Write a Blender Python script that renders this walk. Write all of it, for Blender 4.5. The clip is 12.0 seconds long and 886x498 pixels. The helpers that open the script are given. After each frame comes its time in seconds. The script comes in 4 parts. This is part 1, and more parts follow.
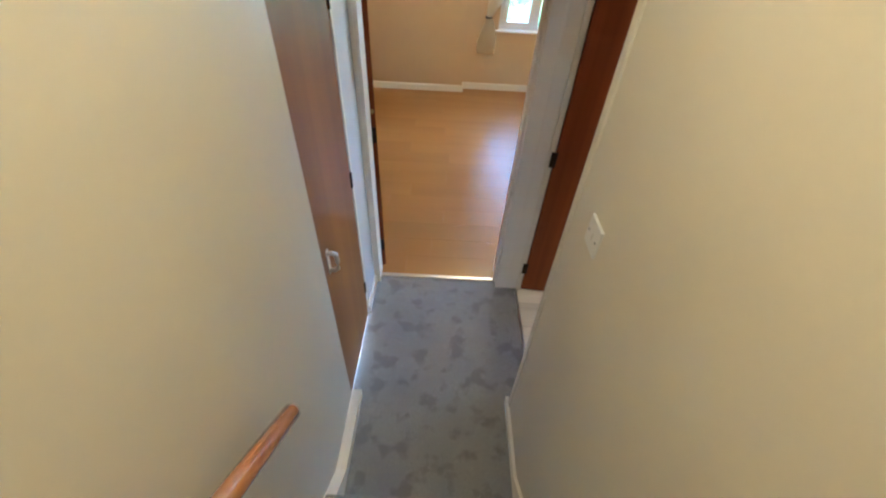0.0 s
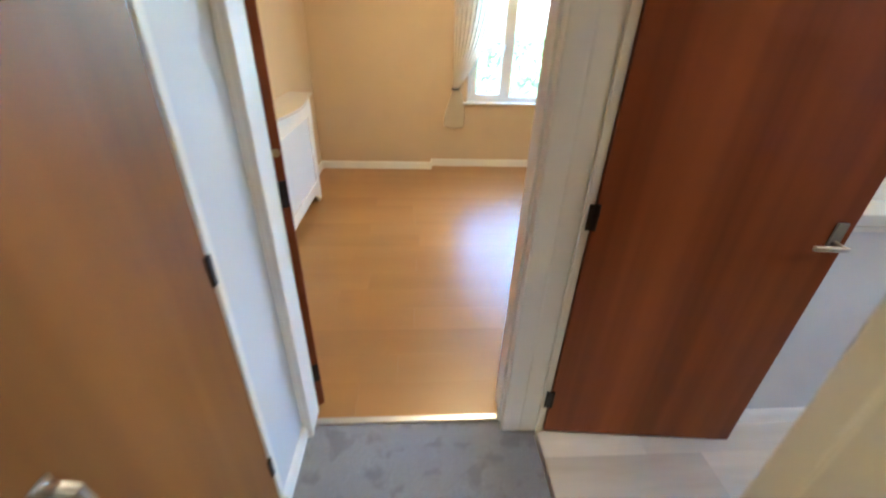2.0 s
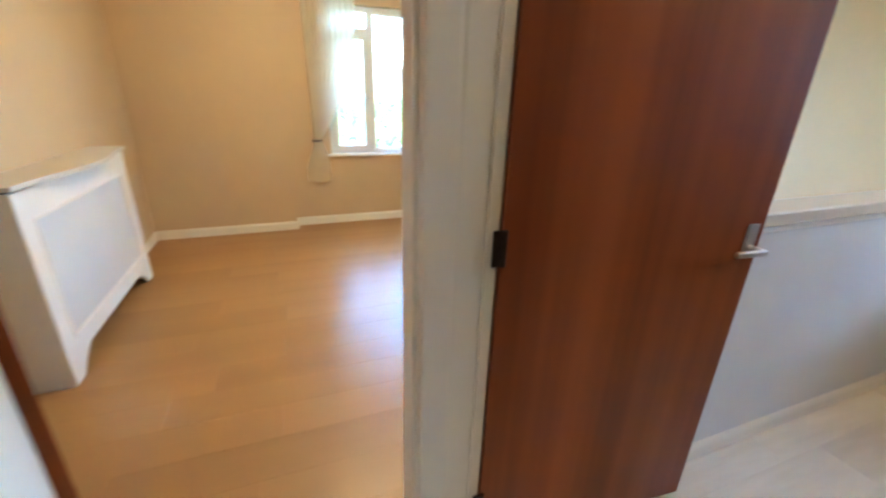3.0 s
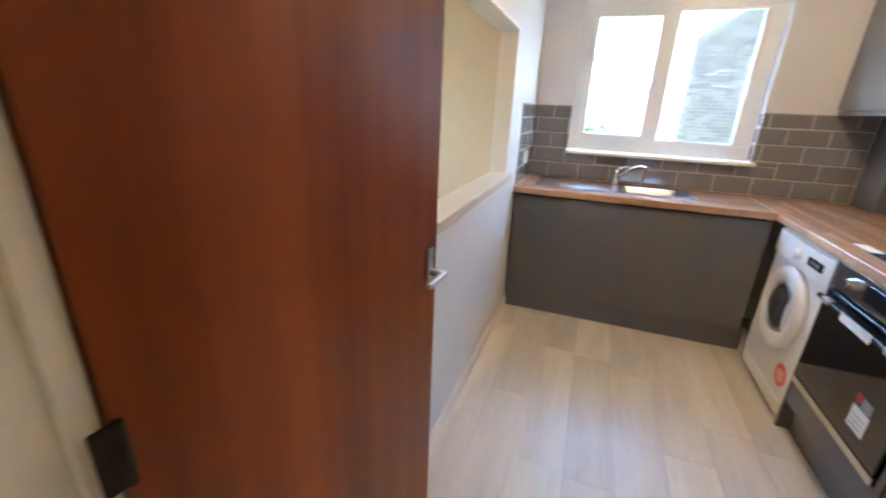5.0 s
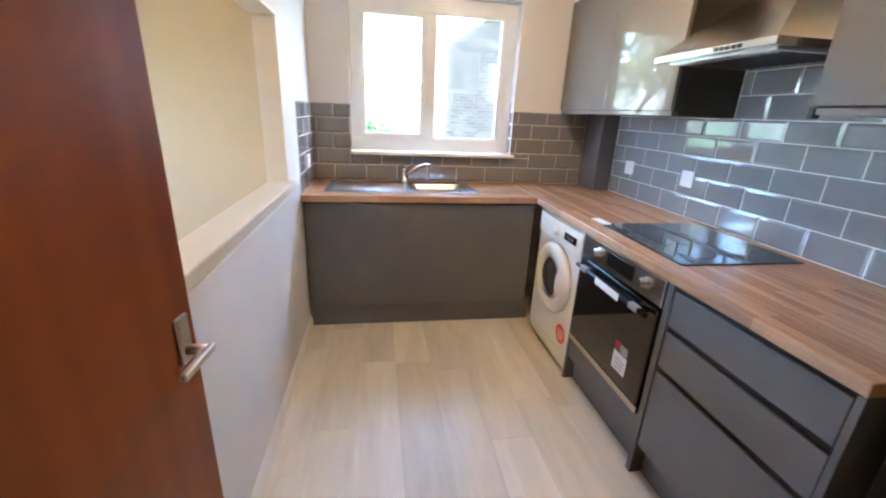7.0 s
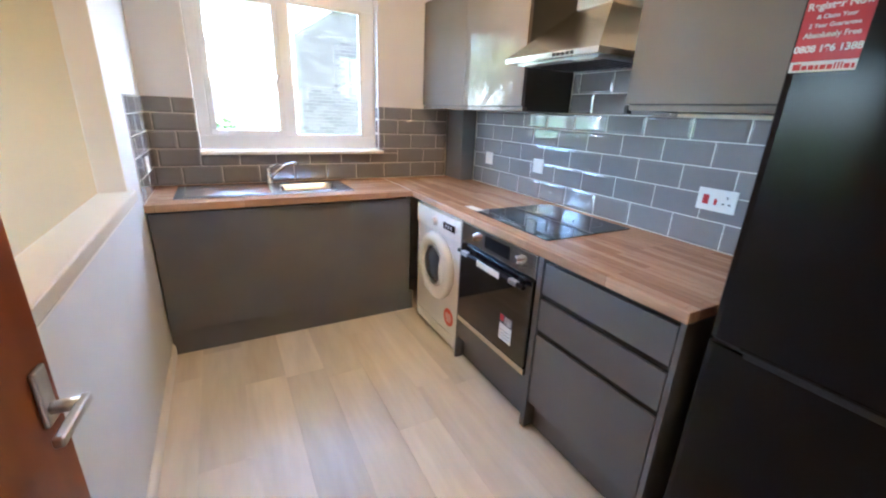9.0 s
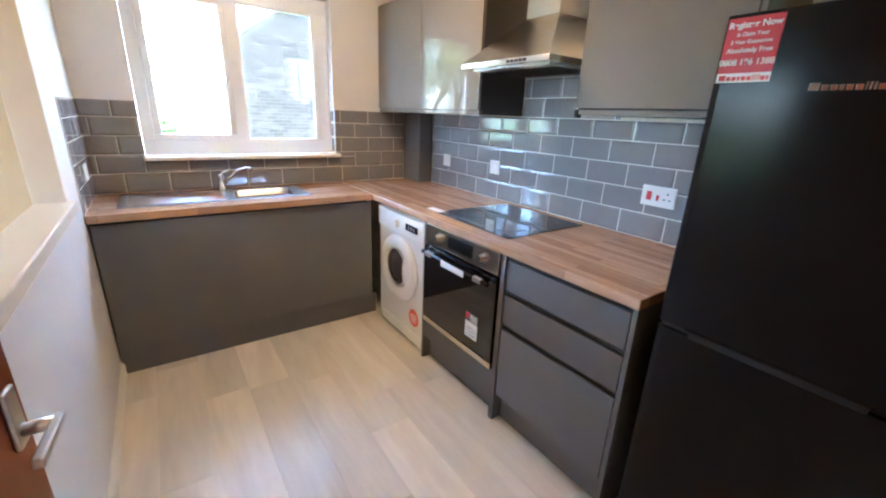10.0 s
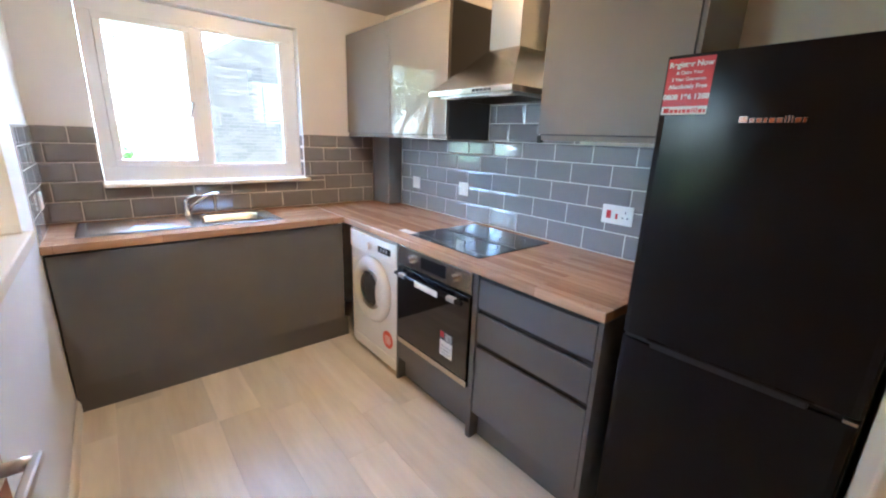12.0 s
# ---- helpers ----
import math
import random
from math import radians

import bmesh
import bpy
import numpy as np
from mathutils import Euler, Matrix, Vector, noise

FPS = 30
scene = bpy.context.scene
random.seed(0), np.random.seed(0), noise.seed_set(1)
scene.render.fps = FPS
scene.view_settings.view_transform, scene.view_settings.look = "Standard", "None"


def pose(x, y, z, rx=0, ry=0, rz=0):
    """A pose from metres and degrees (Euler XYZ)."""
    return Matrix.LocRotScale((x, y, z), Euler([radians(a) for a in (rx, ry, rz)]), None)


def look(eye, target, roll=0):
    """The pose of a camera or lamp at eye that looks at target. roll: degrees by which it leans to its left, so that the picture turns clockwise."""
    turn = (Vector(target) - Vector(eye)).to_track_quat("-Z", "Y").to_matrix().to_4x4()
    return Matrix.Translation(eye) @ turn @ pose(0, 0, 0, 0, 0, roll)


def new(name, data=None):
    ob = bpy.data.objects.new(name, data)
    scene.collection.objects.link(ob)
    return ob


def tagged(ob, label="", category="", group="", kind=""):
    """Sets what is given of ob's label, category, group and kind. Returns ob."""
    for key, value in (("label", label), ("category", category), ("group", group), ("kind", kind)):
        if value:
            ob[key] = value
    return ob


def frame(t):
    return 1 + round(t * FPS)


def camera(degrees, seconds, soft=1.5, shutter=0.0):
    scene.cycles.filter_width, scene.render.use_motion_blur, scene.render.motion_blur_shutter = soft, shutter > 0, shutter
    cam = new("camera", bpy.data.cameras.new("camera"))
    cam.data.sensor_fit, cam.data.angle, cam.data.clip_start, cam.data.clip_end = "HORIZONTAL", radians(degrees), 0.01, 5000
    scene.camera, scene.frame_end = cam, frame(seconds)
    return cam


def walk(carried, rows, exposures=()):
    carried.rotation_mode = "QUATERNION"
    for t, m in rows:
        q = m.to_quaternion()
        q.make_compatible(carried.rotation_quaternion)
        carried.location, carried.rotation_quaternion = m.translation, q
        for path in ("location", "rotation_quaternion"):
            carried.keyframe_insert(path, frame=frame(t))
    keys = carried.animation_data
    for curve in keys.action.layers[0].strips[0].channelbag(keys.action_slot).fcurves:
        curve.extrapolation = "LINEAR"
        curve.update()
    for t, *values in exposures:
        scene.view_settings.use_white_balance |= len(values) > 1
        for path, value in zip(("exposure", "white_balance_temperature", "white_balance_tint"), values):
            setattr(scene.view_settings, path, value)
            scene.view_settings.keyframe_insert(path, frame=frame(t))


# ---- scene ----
cam = camera(95.7, 12.0, soft=2.1, shutter=0.5)
PATH = [
    (0, (0.143, 0.32, 2.074), (0.165, 1.791, 0.72), 3.5),
    (0.5, (0.138, 0.576, 1.93), (0.176, 2.065, 0.594), 2.9),
    (1, (0.152, 0.788, 1.75), (0.201, 2.322, 0.468), 2.6),
    (1.5, (0.132, 0.948, 1.629), (0.188, 2.561, 0.449), 2.5),
    (2, (0.188, 1.113, 1.531), (0.315, 2.845, 0.539), 2.0),
    (2.5, (0.237, 1.299, 1.404), (0.57, 3.09, 0.579), 1.7),
    (3, (0.296, 1.456, 1.341), (0.981, 3.194, 0.625), 1.8),
    (3.5, (0.383, 1.632, 1.354), (1.471, 3.169, 0.68), 1.4),
    (5.3, (0.585, 1.752, 1.402), (2.413, 2.211, 0.734), 2.6),
    (5.5, (0.635, 1.753, 1.404), (2.489, 2.102, 0.742), 2.6),
    (6, (0.717, 1.744, 1.411), (2.604, 1.839, 0.754), 2.7),
    (6.5, (0.744, 1.747, 1.405), (2.632, 1.628, 0.756), 2.6),
    (7, (0.754, 1.763, 1.407), (2.622, 1.449, 0.763), 2.6),
    (7.2, (0.748, 1.753, 1.408), (2.606, 1.387, 0.766), 2.3),
    (8.8, (0.762, 1.854, 1.403), (2.438, 0.964, 0.774), 2.1),
    (9, (0.761, 1.849, 1.41), (2.417, 0.928, 0.769), 2.5),
    (9.5, (0.762, 1.882, 1.412), (2.356, 0.854, 0.779), 2.5),
    (10, (0.748, 1.9, 1.418), (2.294, 0.795, 0.793), 2.4),
    (10.5, (0.73, 1.916, 1.421), (2.242, 0.756, 0.817), 2.3),
    (11, (0.725, 1.928, 1.434), (2.216, 0.727, 0.855), 2.3),
    (11.5, (0.726, 1.935, 1.442), (2.207, 0.71, 0.889), 2.1),
    (12, (0.726, 1.939, 1.438), (2.203, 0.699, 0.911), 2.1),
]
EXPOSURES = [(0.0, 5.8, 4700, 2), (1.0, 6.05, 4550, 1), (1.5, 6.15, 4550, 1), (2.5, 6.2, 5000, 0), (3.5, 6.1, 4800, 0), (5.5, 6.35, 5250, 6), (7.0, 6.4, 5300, 7), (9.0, 6.45, 5250, 7), (12.0, 6.5, 5250, 8)]
SKY, SUN, KITCHEN_W, STAIR_W, LIVING_W = 0.15, 0.8, 0.40, 0.90, 0.95
walk(cam, [(t, look(eye, target, roll)) for t, eye, target, roll in PATH], EXPOSURES)


# ---- world, sun and lamps ----
world = bpy.data.worlds.new("world")
scene.world = world
world.use_nodes = True
wn = world.node_tree
sky = wn.nodes.new("ShaderNodeTexSky")
sky.sky_type, sky.sun_disc = "NISHITA", False
sky.sun_elevation, sky.sun_rotation = radians(42), radians(178)
sky.air_density, sky.dust_density, sky.ozone_density = 1.0, 3.0, 1.0
wn.links.new(sky.outputs[0], wn.nodes["Background"].inputs[0])
wn.nodes["Background"].inputs[1].default_value = SKY
sun = new("sun", bpy.data.lights.new("sun", "SUN"))
sun.data.energy, sun.data.angle, sun.data.color = SUN, radians(12), (1.0, 0.95, 0.88)
sun.matrix_world = look((1, -30, 27), (0, 0, 0))


def bulb(name, place, watts, colour, radius):
    ob = new(name, bpy.data.lights.new(name, "POINT"))
    ob.data.energy, ob.data.color, ob.data.shadow_soft_size = watts, colour, radius
    ob.location = place
    return ob


bulb("kitchen_bulb", (2.48, 0.99, 2.265), KITCHEN_W, (1.0, 0.52, 0.21), 0.05)
bulb("stair_bulb", (0.14, 0.75, 3.005), STAIR_W, (1.0, 0.74, 0.39), 0.07)
bulb("living_bulb", (0.7, 4.0, 2.265), LIVING_W, (1.0, 0.60, 0.25), 0.07)


# ---- materials ----
def nodes_of(name):
    m = bpy.data.materials.new(name)
    m.use_nodes = True
    return m, m.node_tree, m.node_tree.nodes["Principled BSDF"]


def mixed(tree, fac, a, b):
    n = tree.nodes.new("ShaderNodeMix")
    n.data_type = "RGBA"
    tree.links.new(fac, n.inputs[0])
    for i, c in ((6, a), (7, b)):
        if isinstance(c, tuple):
            n.inputs[i].default_value = (*c, 1)
        else:
            tree.links.new(c, n.inputs[i])
    return n.outputs[2]


def coords(tree, scale=(1, 1, 1), shift=False):
    t = tree.nodes.new("ShaderNodeTexCoord")
    m = tree.nodes.new("ShaderNodeMapping")
    m.inputs["Scale"].default_value = scale
    tree.links.new(t.outputs["Object"], m.inputs[0])
    if shift:
        o = tree.nodes.new("ShaderNodeObjectInfo")
        s = tree.nodes.new("ShaderNodeVectorMath")
        s.operation = "SCALE"
        s.inputs[0].default_value = (37, 21, 13)
        tree.links.new(o.outputs["Random"], s.inputs["Scale"])
        tree.links.new(s.outputs[0], m.inputs["Location"])
    return m.outputs[0]


def noisy(tree, vec, scale, detail=4, rough=0.55):
    n = tree.nodes.new("ShaderNodeTexNoise")
    n.inputs["Scale"].default_value, n.inputs["Detail"].default_value, n.inputs["Roughness"].default_value = scale, detail, rough
    tree.links.new(vec, n.inputs["Vector"])
    return n.outputs[0]


def ramp(tree, fac, lo, hi):
    n = tree.nodes.new("ShaderNodeMapRange")
    n.inputs[1].default_value, n.inputs[2].default_value = lo, hi
    tree.links.new(fac, n.inputs[0])
    return n.outputs[0]


def bumped(tree, bsdf, height, strength, dist=0.002):
    b = tree.nodes.new("ShaderNodeBump")
    b.inputs["Strength"].default_value, b.inputs["Distance"].default_value = strength, dist
    tree.links.new(height, b.inputs["Height"])
    tree.links.new(b.outputs[0], bsdf.inputs["Normal"])


def shade(c, k):
    return tuple(min(1.0, v * k) for v in c)


def plain(name, c, rough=0.5, metal=0.0, var=0.06, scale=6.0, fine=180.0, bump=0.15, rvar=0.08, coat=0.0, spec=0.5):
    """Paint, plastic or metal: two scales of variation in colour and gloss, and fine relief."""
    m, tree, b = nodes_of(name)
    v = coords(tree)
    big = ramp(tree, noisy(tree, v, scale), 0.3, 0.7)
    tree.links.new(mixed(tree, big, shade(c, 1 - var), shade(c, 1 + var)), b.inputs["Base Color"])
    small = noisy(tree, v, fine, 3)
    r = tree.nodes.new("ShaderNodeMapRange")
    r.inputs[3].default_value, r.inputs[4].default_value = max(0.02, rough - rvar), min(1, rough + rvar)
    tree.links.new(noisy(tree, v, scale * 4), r.inputs[0])
    tree.links.new(r.outputs[0], b.inputs["Roughness"])
    b.inputs["Metallic"].default_value = metal
    b.inputs["Coat Weight"].default_value = coat
    b.inputs["Coat Roughness"].default_value = 0.06
    b.inputs["Specular IOR Level"].default_value = spec
    if bump:
        bumped(tree, b, small, bump, 0.001)
    return m


def woody(name, a, c, along=2, rough=0.35, shift=False, coarse=9.0, stretch=0.08, var=0.0, coat=0.0, bands=0.5, relief=0.012, spec=0.5):
    """Timber: grain stretched along one axis, broad bands of figure, pores."""
    m, tree, b = nodes_of(name)
    s = [1.0, 1.0, 1.0]
    s[along] = stretch
    v = coords(tree, tuple(s), shift)
    grain = ramp(tree, noisy(tree, v, coarse * 8, 5, 0.55), 0.15, 0.85)
    band = ramp(tree, noisy(tree, v, coarse, 3, 0.5), 0.32, 0.68)
    mm = tree.nodes.new("ShaderNodeMath")
    mm.operation = "MULTIPLY_ADD"
    mm.inputs[1].default_value = bands
    tree.links.new(band, mm.inputs[0])
    g2 = tree.nodes.new("ShaderNodeMath")
    g2.operation = "MULTIPLY"
    g2.inputs[1].default_value = 1 - bands
    tree.links.new(grain, g2.inputs[0])
    tree.links.new(g2.outputs[0], mm.inputs[2])
    col = mixed(tree, mm.outputs[0], a, c)
    if var:
        o = tree.nodes.new("ShaderNodeObjectInfo")
        h = tree.nodes.new("ShaderNodeHueSaturation")
        k = tree.nodes.new("ShaderNodeMapRange")
        k.inputs[3].default_value, k.inputs[4].default_value = 1 - var, 1 + var
        tree.links.new(o.outputs["Random"], k.inputs[0])
        tree.links.new(k.outputs[0], h.inputs["Value"])
        tree.links.new(col, h.inputs["Color"])
        col = h.outputs[0]
    tree.links.new(col, b.inputs["Base Color"])
    r = tree.nodes.new("ShaderNodeMapRange")
    r.inputs[3].default_value, r.inputs[4].default_value = max(0.03, rough - 0.008), rough + 0.01
    tree.links.new(grain, r.inputs[0])
    tree.links.new(r.outputs[0], b.inputs["Roughness"])
    b.inputs["Coat Weight"].default_value = coat
    b.inputs["Coat Roughness"].default_value = 0.15
    b.inputs["Specular IOR Level"].default_value = spec
    if relief:
        bumped(tree, b, grain, relief, 0.0005)
    return m


def block_top(name, rot):
    """Laminate worktop printed as joined oak staves."""
    m, tree, b = nodes_of(name)
    t = tree.nodes.new("ShaderNodeTexCoord")
    mp = tree.nodes.new("ShaderNodeMapping")
    mp.inputs["Rotation"].default_value = (0, 0, rot)
    tree.links.new(t.outputs["Object"], mp.inputs[0])
    br = tree.nodes.new("ShaderNodeTexBrick")
    br.offset = 0.37
    for key, val in (("Scale", 1.0), ("Mortar Size", 0.0006), ("Brick Width", 0.42), ("Row Height", 0.036), ("Bias", -0.1)):
        br.inputs[key].default_value = val
    br.inputs["Color1"].default_value = (0.45, 0.255, 0.150, 1)
    br.inputs["Color2"].default_value = (0.66, 0.42, 0.265, 1)
    br.inputs["Mortar"].default_value = (0.20, 0.10, 0.055, 1)
    tree.links.new(mp.outputs[0], br.inputs["Vector"])
    m2 = tree.nodes.new("ShaderNodeMapping")
    m2.inputs["Scale"].default_value = (0.09, 1, 1)
    tree.links.new(mp.outputs[0], m2.inputs[0])
    g = ramp(tree, noisy(tree, m2.outputs[0], 90, 6, 0.65), 0.3, 0.72)
    h = tree.nodes.new("ShaderNodeMix")
    h.data_type, h.blend_type = "RGBA", "MULTIPLY"
    h.inputs[0].default_value = 0.5
    tree.links.new(br.outputs[0], h.inputs[6])
    tree.links.new(mixed(tree, g, (0.45, 0.42, 0.4), (1, 1, 1)), h.inputs[7])
    tree.links.new(h.outputs[2], b.inputs["Base Color"])
    b.inputs["Roughness"].default_value = 0.22
    bumped(tree, b, g, 0.05, 0.0008)
    return m


def carpet_stuff(name):
    m, tree, b = nodes_of(name)
    v = coords(tree)
    marks = ramp(tree, noisy(tree, v, 8.5, 3, 0.5), 0.53, 0.62)
    broad = ramp(tree, noisy(tree, v, 3.0, 3), 0.3, 0.7)
    pile = noisy(tree, v, 420, 2)
    base = mixed(tree, broad, (0.36, 0.36, 0.385), (0.46, 0.46, 0.485))
    worn = mixed(tree, marks, base, (0.24, 0.235, 0.245))
    tree.links.new(mixed(tree, ramp(tree, pile, 0.3, 0.75), (0.20, 0.20, 0.215), worn), b.inputs["Base Color"])
    b.inputs["Roughness"].default_value = 0.95
    b.inputs["Sheen Weight"].default_value = 0.25
    bumped(tree, b, pile, 0.7, 0.006)
    return m


def brushed(name, c, rough):
    """Steel brushed along the horizontal: fine lines that draw highlights out upright."""
    m, tree, b = nodes_of(name)
    b.inputs["Base Color"].default_value = (*c, 1)
    b.inputs["Metallic"].default_value = 1.0
    lines = noisy(tree, coords(tree, (0.01, 0.01, 1.0)), 600, 2)
    r = tree.nodes.new("ShaderNodeMapRange")
    r.inputs[3].default_value, r.inputs[4].default_value = rough - 0.05, rough + 0.05
    tree.links.new(noisy(tree, coords(tree), 9), r.inputs[0])
    tree.links.new(r.outputs[0], b.inputs["Roughness"])
    bumped(tree, b, lines, 0.28, 0.0006)
    return m


def glassy(name, tint=(1, 1, 1), rough=0.0):
    m, tree, b = nodes_of(name)
    b.inputs["Base Color"].default_value = (*tint, 1)
    b.inputs["Roughness"].default_value = rough
    b.inputs["Transmission Weight"].default_value = 1.0
    b.inputs["IOR"].default_value = 1.45
    return m


def glowing(name, c, k):
    m, tree, b = nodes_of(name)
    b.inputs["Base Color"].default_value = (*c, 1)
    b.inputs["Emission Color"].default_value = (*c, 1)
    b.inputs["Emission Strength"].default_value = k
    return m


CREAM = plain("cream_emulsion", (0.68, 0.62, 0.51), 0.48, var=0.03, scale=2.5, fine=260, bump=0.18)
PALE = plain("pale_emulsion", (0.71, 0.708, 0.70), 0.6, var=0.03, scale=2.5, fine=260, bump=0.18)
BEIGE = plain("beige_emulsion", (0.62, 0.47, 0.285), 0.6, var=0.03, scale=2.5, fine=260, bump=0.18)
CEIL = plain("ceiling_paint", (0.76, 0.74, 0.70), 0.8, var=0.02, scale=2.0, fine=120, bump=0.3)
GLOSS = plain("white_gloss_paint", (0.86, 0.82, 0.74), 0.5, var=0.015, scale=4, fine=60, bump=0.0, rvar=0.04)
FRAME_W = plain("white_frame_plastic", (0.82, 0.85, 0.87), 0.3, var=0.02, bump=0.03)
TEAK = woody("teak_veneer", (0.14, 0.030, 0.0065), (0.345, 0.092, 0.022), 2, 0.34, coarse=6, stretch=0.03, bands=0.94, spec=0.25)
TEAK_W = woody("light_teak_veneer", (0.19, 0.070, 0.014), (0.31, 0.130, 0.030), 2, 0.42, coarse=5, stretch=0.04, bands=0.9, spec=0.25)
RAIL_W = woody("varnished_pine_rail", (0.30, 0.11, 0.025), (0.50, 0.22, 0.06), 1, 0.22, coarse=12, coat=0.4)
LAMINATE = woody("honey_laminate", (0.385, 0.195, 0.052), (0.46, 0.245, 0.072), 0, 0.34, True, coarse=2.2, stretch=0.16, var=0.04, coat=0.0, bands=0.97, relief=0.0)
VINYL = woody("pale_oak_vinyl", (0.66, 0.58, 0.46), (0.90, 0.825, 0.70), 0, 0.34, True, coarse=6, stretch=0.14, var=0.12, bands=0.75)
CARPET = carpet_stuff("grey_carpet")
TILE = plain("grey_glazed_tile", (0.235, 0.23, 0.235), 0.07, var=0.10, scale=3, fine=25, bump=0.03, rvar=0.03, coat=0.3)
GROUT = plain("pale_grout", (0.70, 0.68, 0.64), 0.85, var=0.08, scale=14, fine=300, bump=0.4)
GREY_MATT = plain("graphite_cabinet_front", (0.145, 0.143, 0.146), 0.11, var=0.03, fine=60, bump=0.01, rvar=0.03)
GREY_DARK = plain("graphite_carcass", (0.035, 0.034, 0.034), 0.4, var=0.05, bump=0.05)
GREY_GLOSS = plain("pale_grey_gloss_front", (0.18, 0.165, 0.148), 0.03, var=0.02, bump=0, rvar=0.01)
# near-black: shade of the open gaps as colour, also black grip, bracket and feet
SHADOW_GAP = plain("gap_shade_black_trim", (0.010, 0.010, 0.010), 0.5, bump=0)
STEEL = brushed("brushed_steel", (0.60, 0.58, 0.55), 0.20)
SINK_STEEL = plain("satin_sink_steel", (0.56, 0.56, 0.56), 0.26, 1.0, var=0.03, scale=6, bump=0, rvar=0.03)
CHROME = plain("chrome", (0.72, 0.72, 0.73), 0.10, 1.0, var=0.03, bump=0.01, rvar=0.03)
SATIN = plain("satin_aluminium", (0.62, 0.61, 0.60), 0.32, 1.0, var=0.06, bump=0.04)
BRONZE = plain("dark_bronze_hinge", (0.030, 0.022, 0.018), 0.45, 0.6, var=0.3, scale=40)
BLACK_GLASS = plain("black_glass", (0.006, 0.006, 0.007), 0.03, var=0.0, bump=0, rvar=0.01, coat=0.5)
DARK_GLASS = plain("smoked_glass", (0.06, 0.06, 0.065), 0.07, var=0.25, scale=9, bump=0, rvar=0.02, coat=0.4)
BLACK_FRIDGE = plain("black_satin_metal", (0.014, 0.012, 0.0115), 0.15, var=0.04, scale=2, bump=0, rvar=0.01, spec=0.10)
WHITE_ENAMEL = plain("white_enamel", (0.80, 0.80, 0.80), 0.22, var=0.02, bump=0.02)
WHITE_PLASTIC = plain("white_plastic", (0.78, 0.77, 0.74), 0.32, var=0.03, bump=0.03)
GREY_PLASTIC = plain("grey_plastic", (0.30, 0.30, 0.31), 0.4, var=0.05)
RED = plain("red_print", (0.52, 0.022, 0.028), 0.4, var=0.05, bump=0.02)
RED_LIGHT = plain("orange_red_sticker", (0.70, 0.09, 0.05), 0.45, var=0.08, bump=0.02)
PAPER = plain("white_label_paper", (0.80, 0.80, 0.79), 0.6, var=0.04, bump=0.05)
INK = plain("grey_ink", (0.10, 0.10, 0.11), 0.6, bump=0)
DISPLAY = plain("black_display", (0.008, 0.008, 0.009), 0.10, bump=0, rvar=0.03)
CURTAIN = plain("cream_cotton", (0.90, 0.85, 0.73), 0.9, var=0.04, scale=12, fine=500, bump=0.2)
tr = CURTAIN.node_tree
tl, mx = tr.nodes.new("ShaderNodeBsdfTranslucent"), tr.nodes.new("ShaderNodeMixShader")
tl.inputs[0].default_value = (0.88, 0.80, 0.62, 1)
mx.inputs[0].default_value = 0.5
tr.links.new(tr.nodes["Principled BSDF"].outputs[0], mx.inputs[1])
tr.links.new(tl.outputs[0], mx.inputs[2])
tr.links.new(mx.outputs[0], tr.nodes["Material Output"].inputs[0])
BRASS = plain("worn_brass", (0.45, 0.30, 0.12), 0.35, 0.9, var=0.2, scale=30)
TOP_X = block_top("stave_worktop_long", 0.0)
TOP_Y = block_top("stave_worktop_short", radians(90))
GLASS = glassy("window_glass", (0.80, 0.81, 0.81))
DRUM_GLASS = glassy("dark_door_glass", (0.35, 0.36, 0.38))
GRASS = plain("grass", (0.075, 0.125, 0.035), 0.9, var=0.35, scale=1.5, fine=60, bump=0.8)
BARK = plain("bark", (0.10, 0.085, 0.065), 0.9, var=0.3, scale=6, fine=40, bump=0.8)
LEAF = plain("spring_leaf", (0.13, 0.16, 0.05), 0.7, var=0.35, scale=3, bump=0)
HEDGE = plain("hedge_leaf", (0.07, 0.12, 0.03), 0.7, var=0.4, scale=3, bump=0)
ROOF = plain("slate_roof", (0.11, 0.10, 0.10), 0.7, var=0.2, scale=4, fine=50)


# ---- builders ----
WORLD = {}


def put_mesh(name, bm, mat, smooth=False):
    me = bpy.data.meshes.new(name)
    bm.normal_update()
    bm.to_mesh(me)
    bm.free()
    me.materials.append(mat)
    if smooth:
        for f in me.polygons:
            f.use_smooth = True
    return me


def thing(name, label, category, base=(0, 0, 0), rz=0.0, group="", kind=""):
    ob = new(name)
    ob.empty_display_size = 0.05
    ob.matrix_basis = pose(*base, 0, 0, rz)
    WORLD[ob] = ob.matrix_basis.copy()
    return tagged(ob, label, category, group, kind)


def part(name, bm, material, parent, label="", local=False, smooth=False, kind=""):
    """One mesh object under a thing or a part; bm in the room's coordinates, or the thing's own if local."""
    me = put_mesh(name, bm, material, smooth)
    w = WORLD[parent]
    if not local:
        me.transform(w.inverted())
    ob = new(name, me)
    ob.parent = parent
    WORLD[ob] = w
    return tagged(ob, label, kind=kind)


def solo(name, bm, material, label, category, smooth=False, kind="", group=""):
    ob = new(name, put_mesh(name, bm, material, smooth))
    WORLD[ob] = Matrix.Identity(4)
    return tagged(ob, label, category, group, kind)


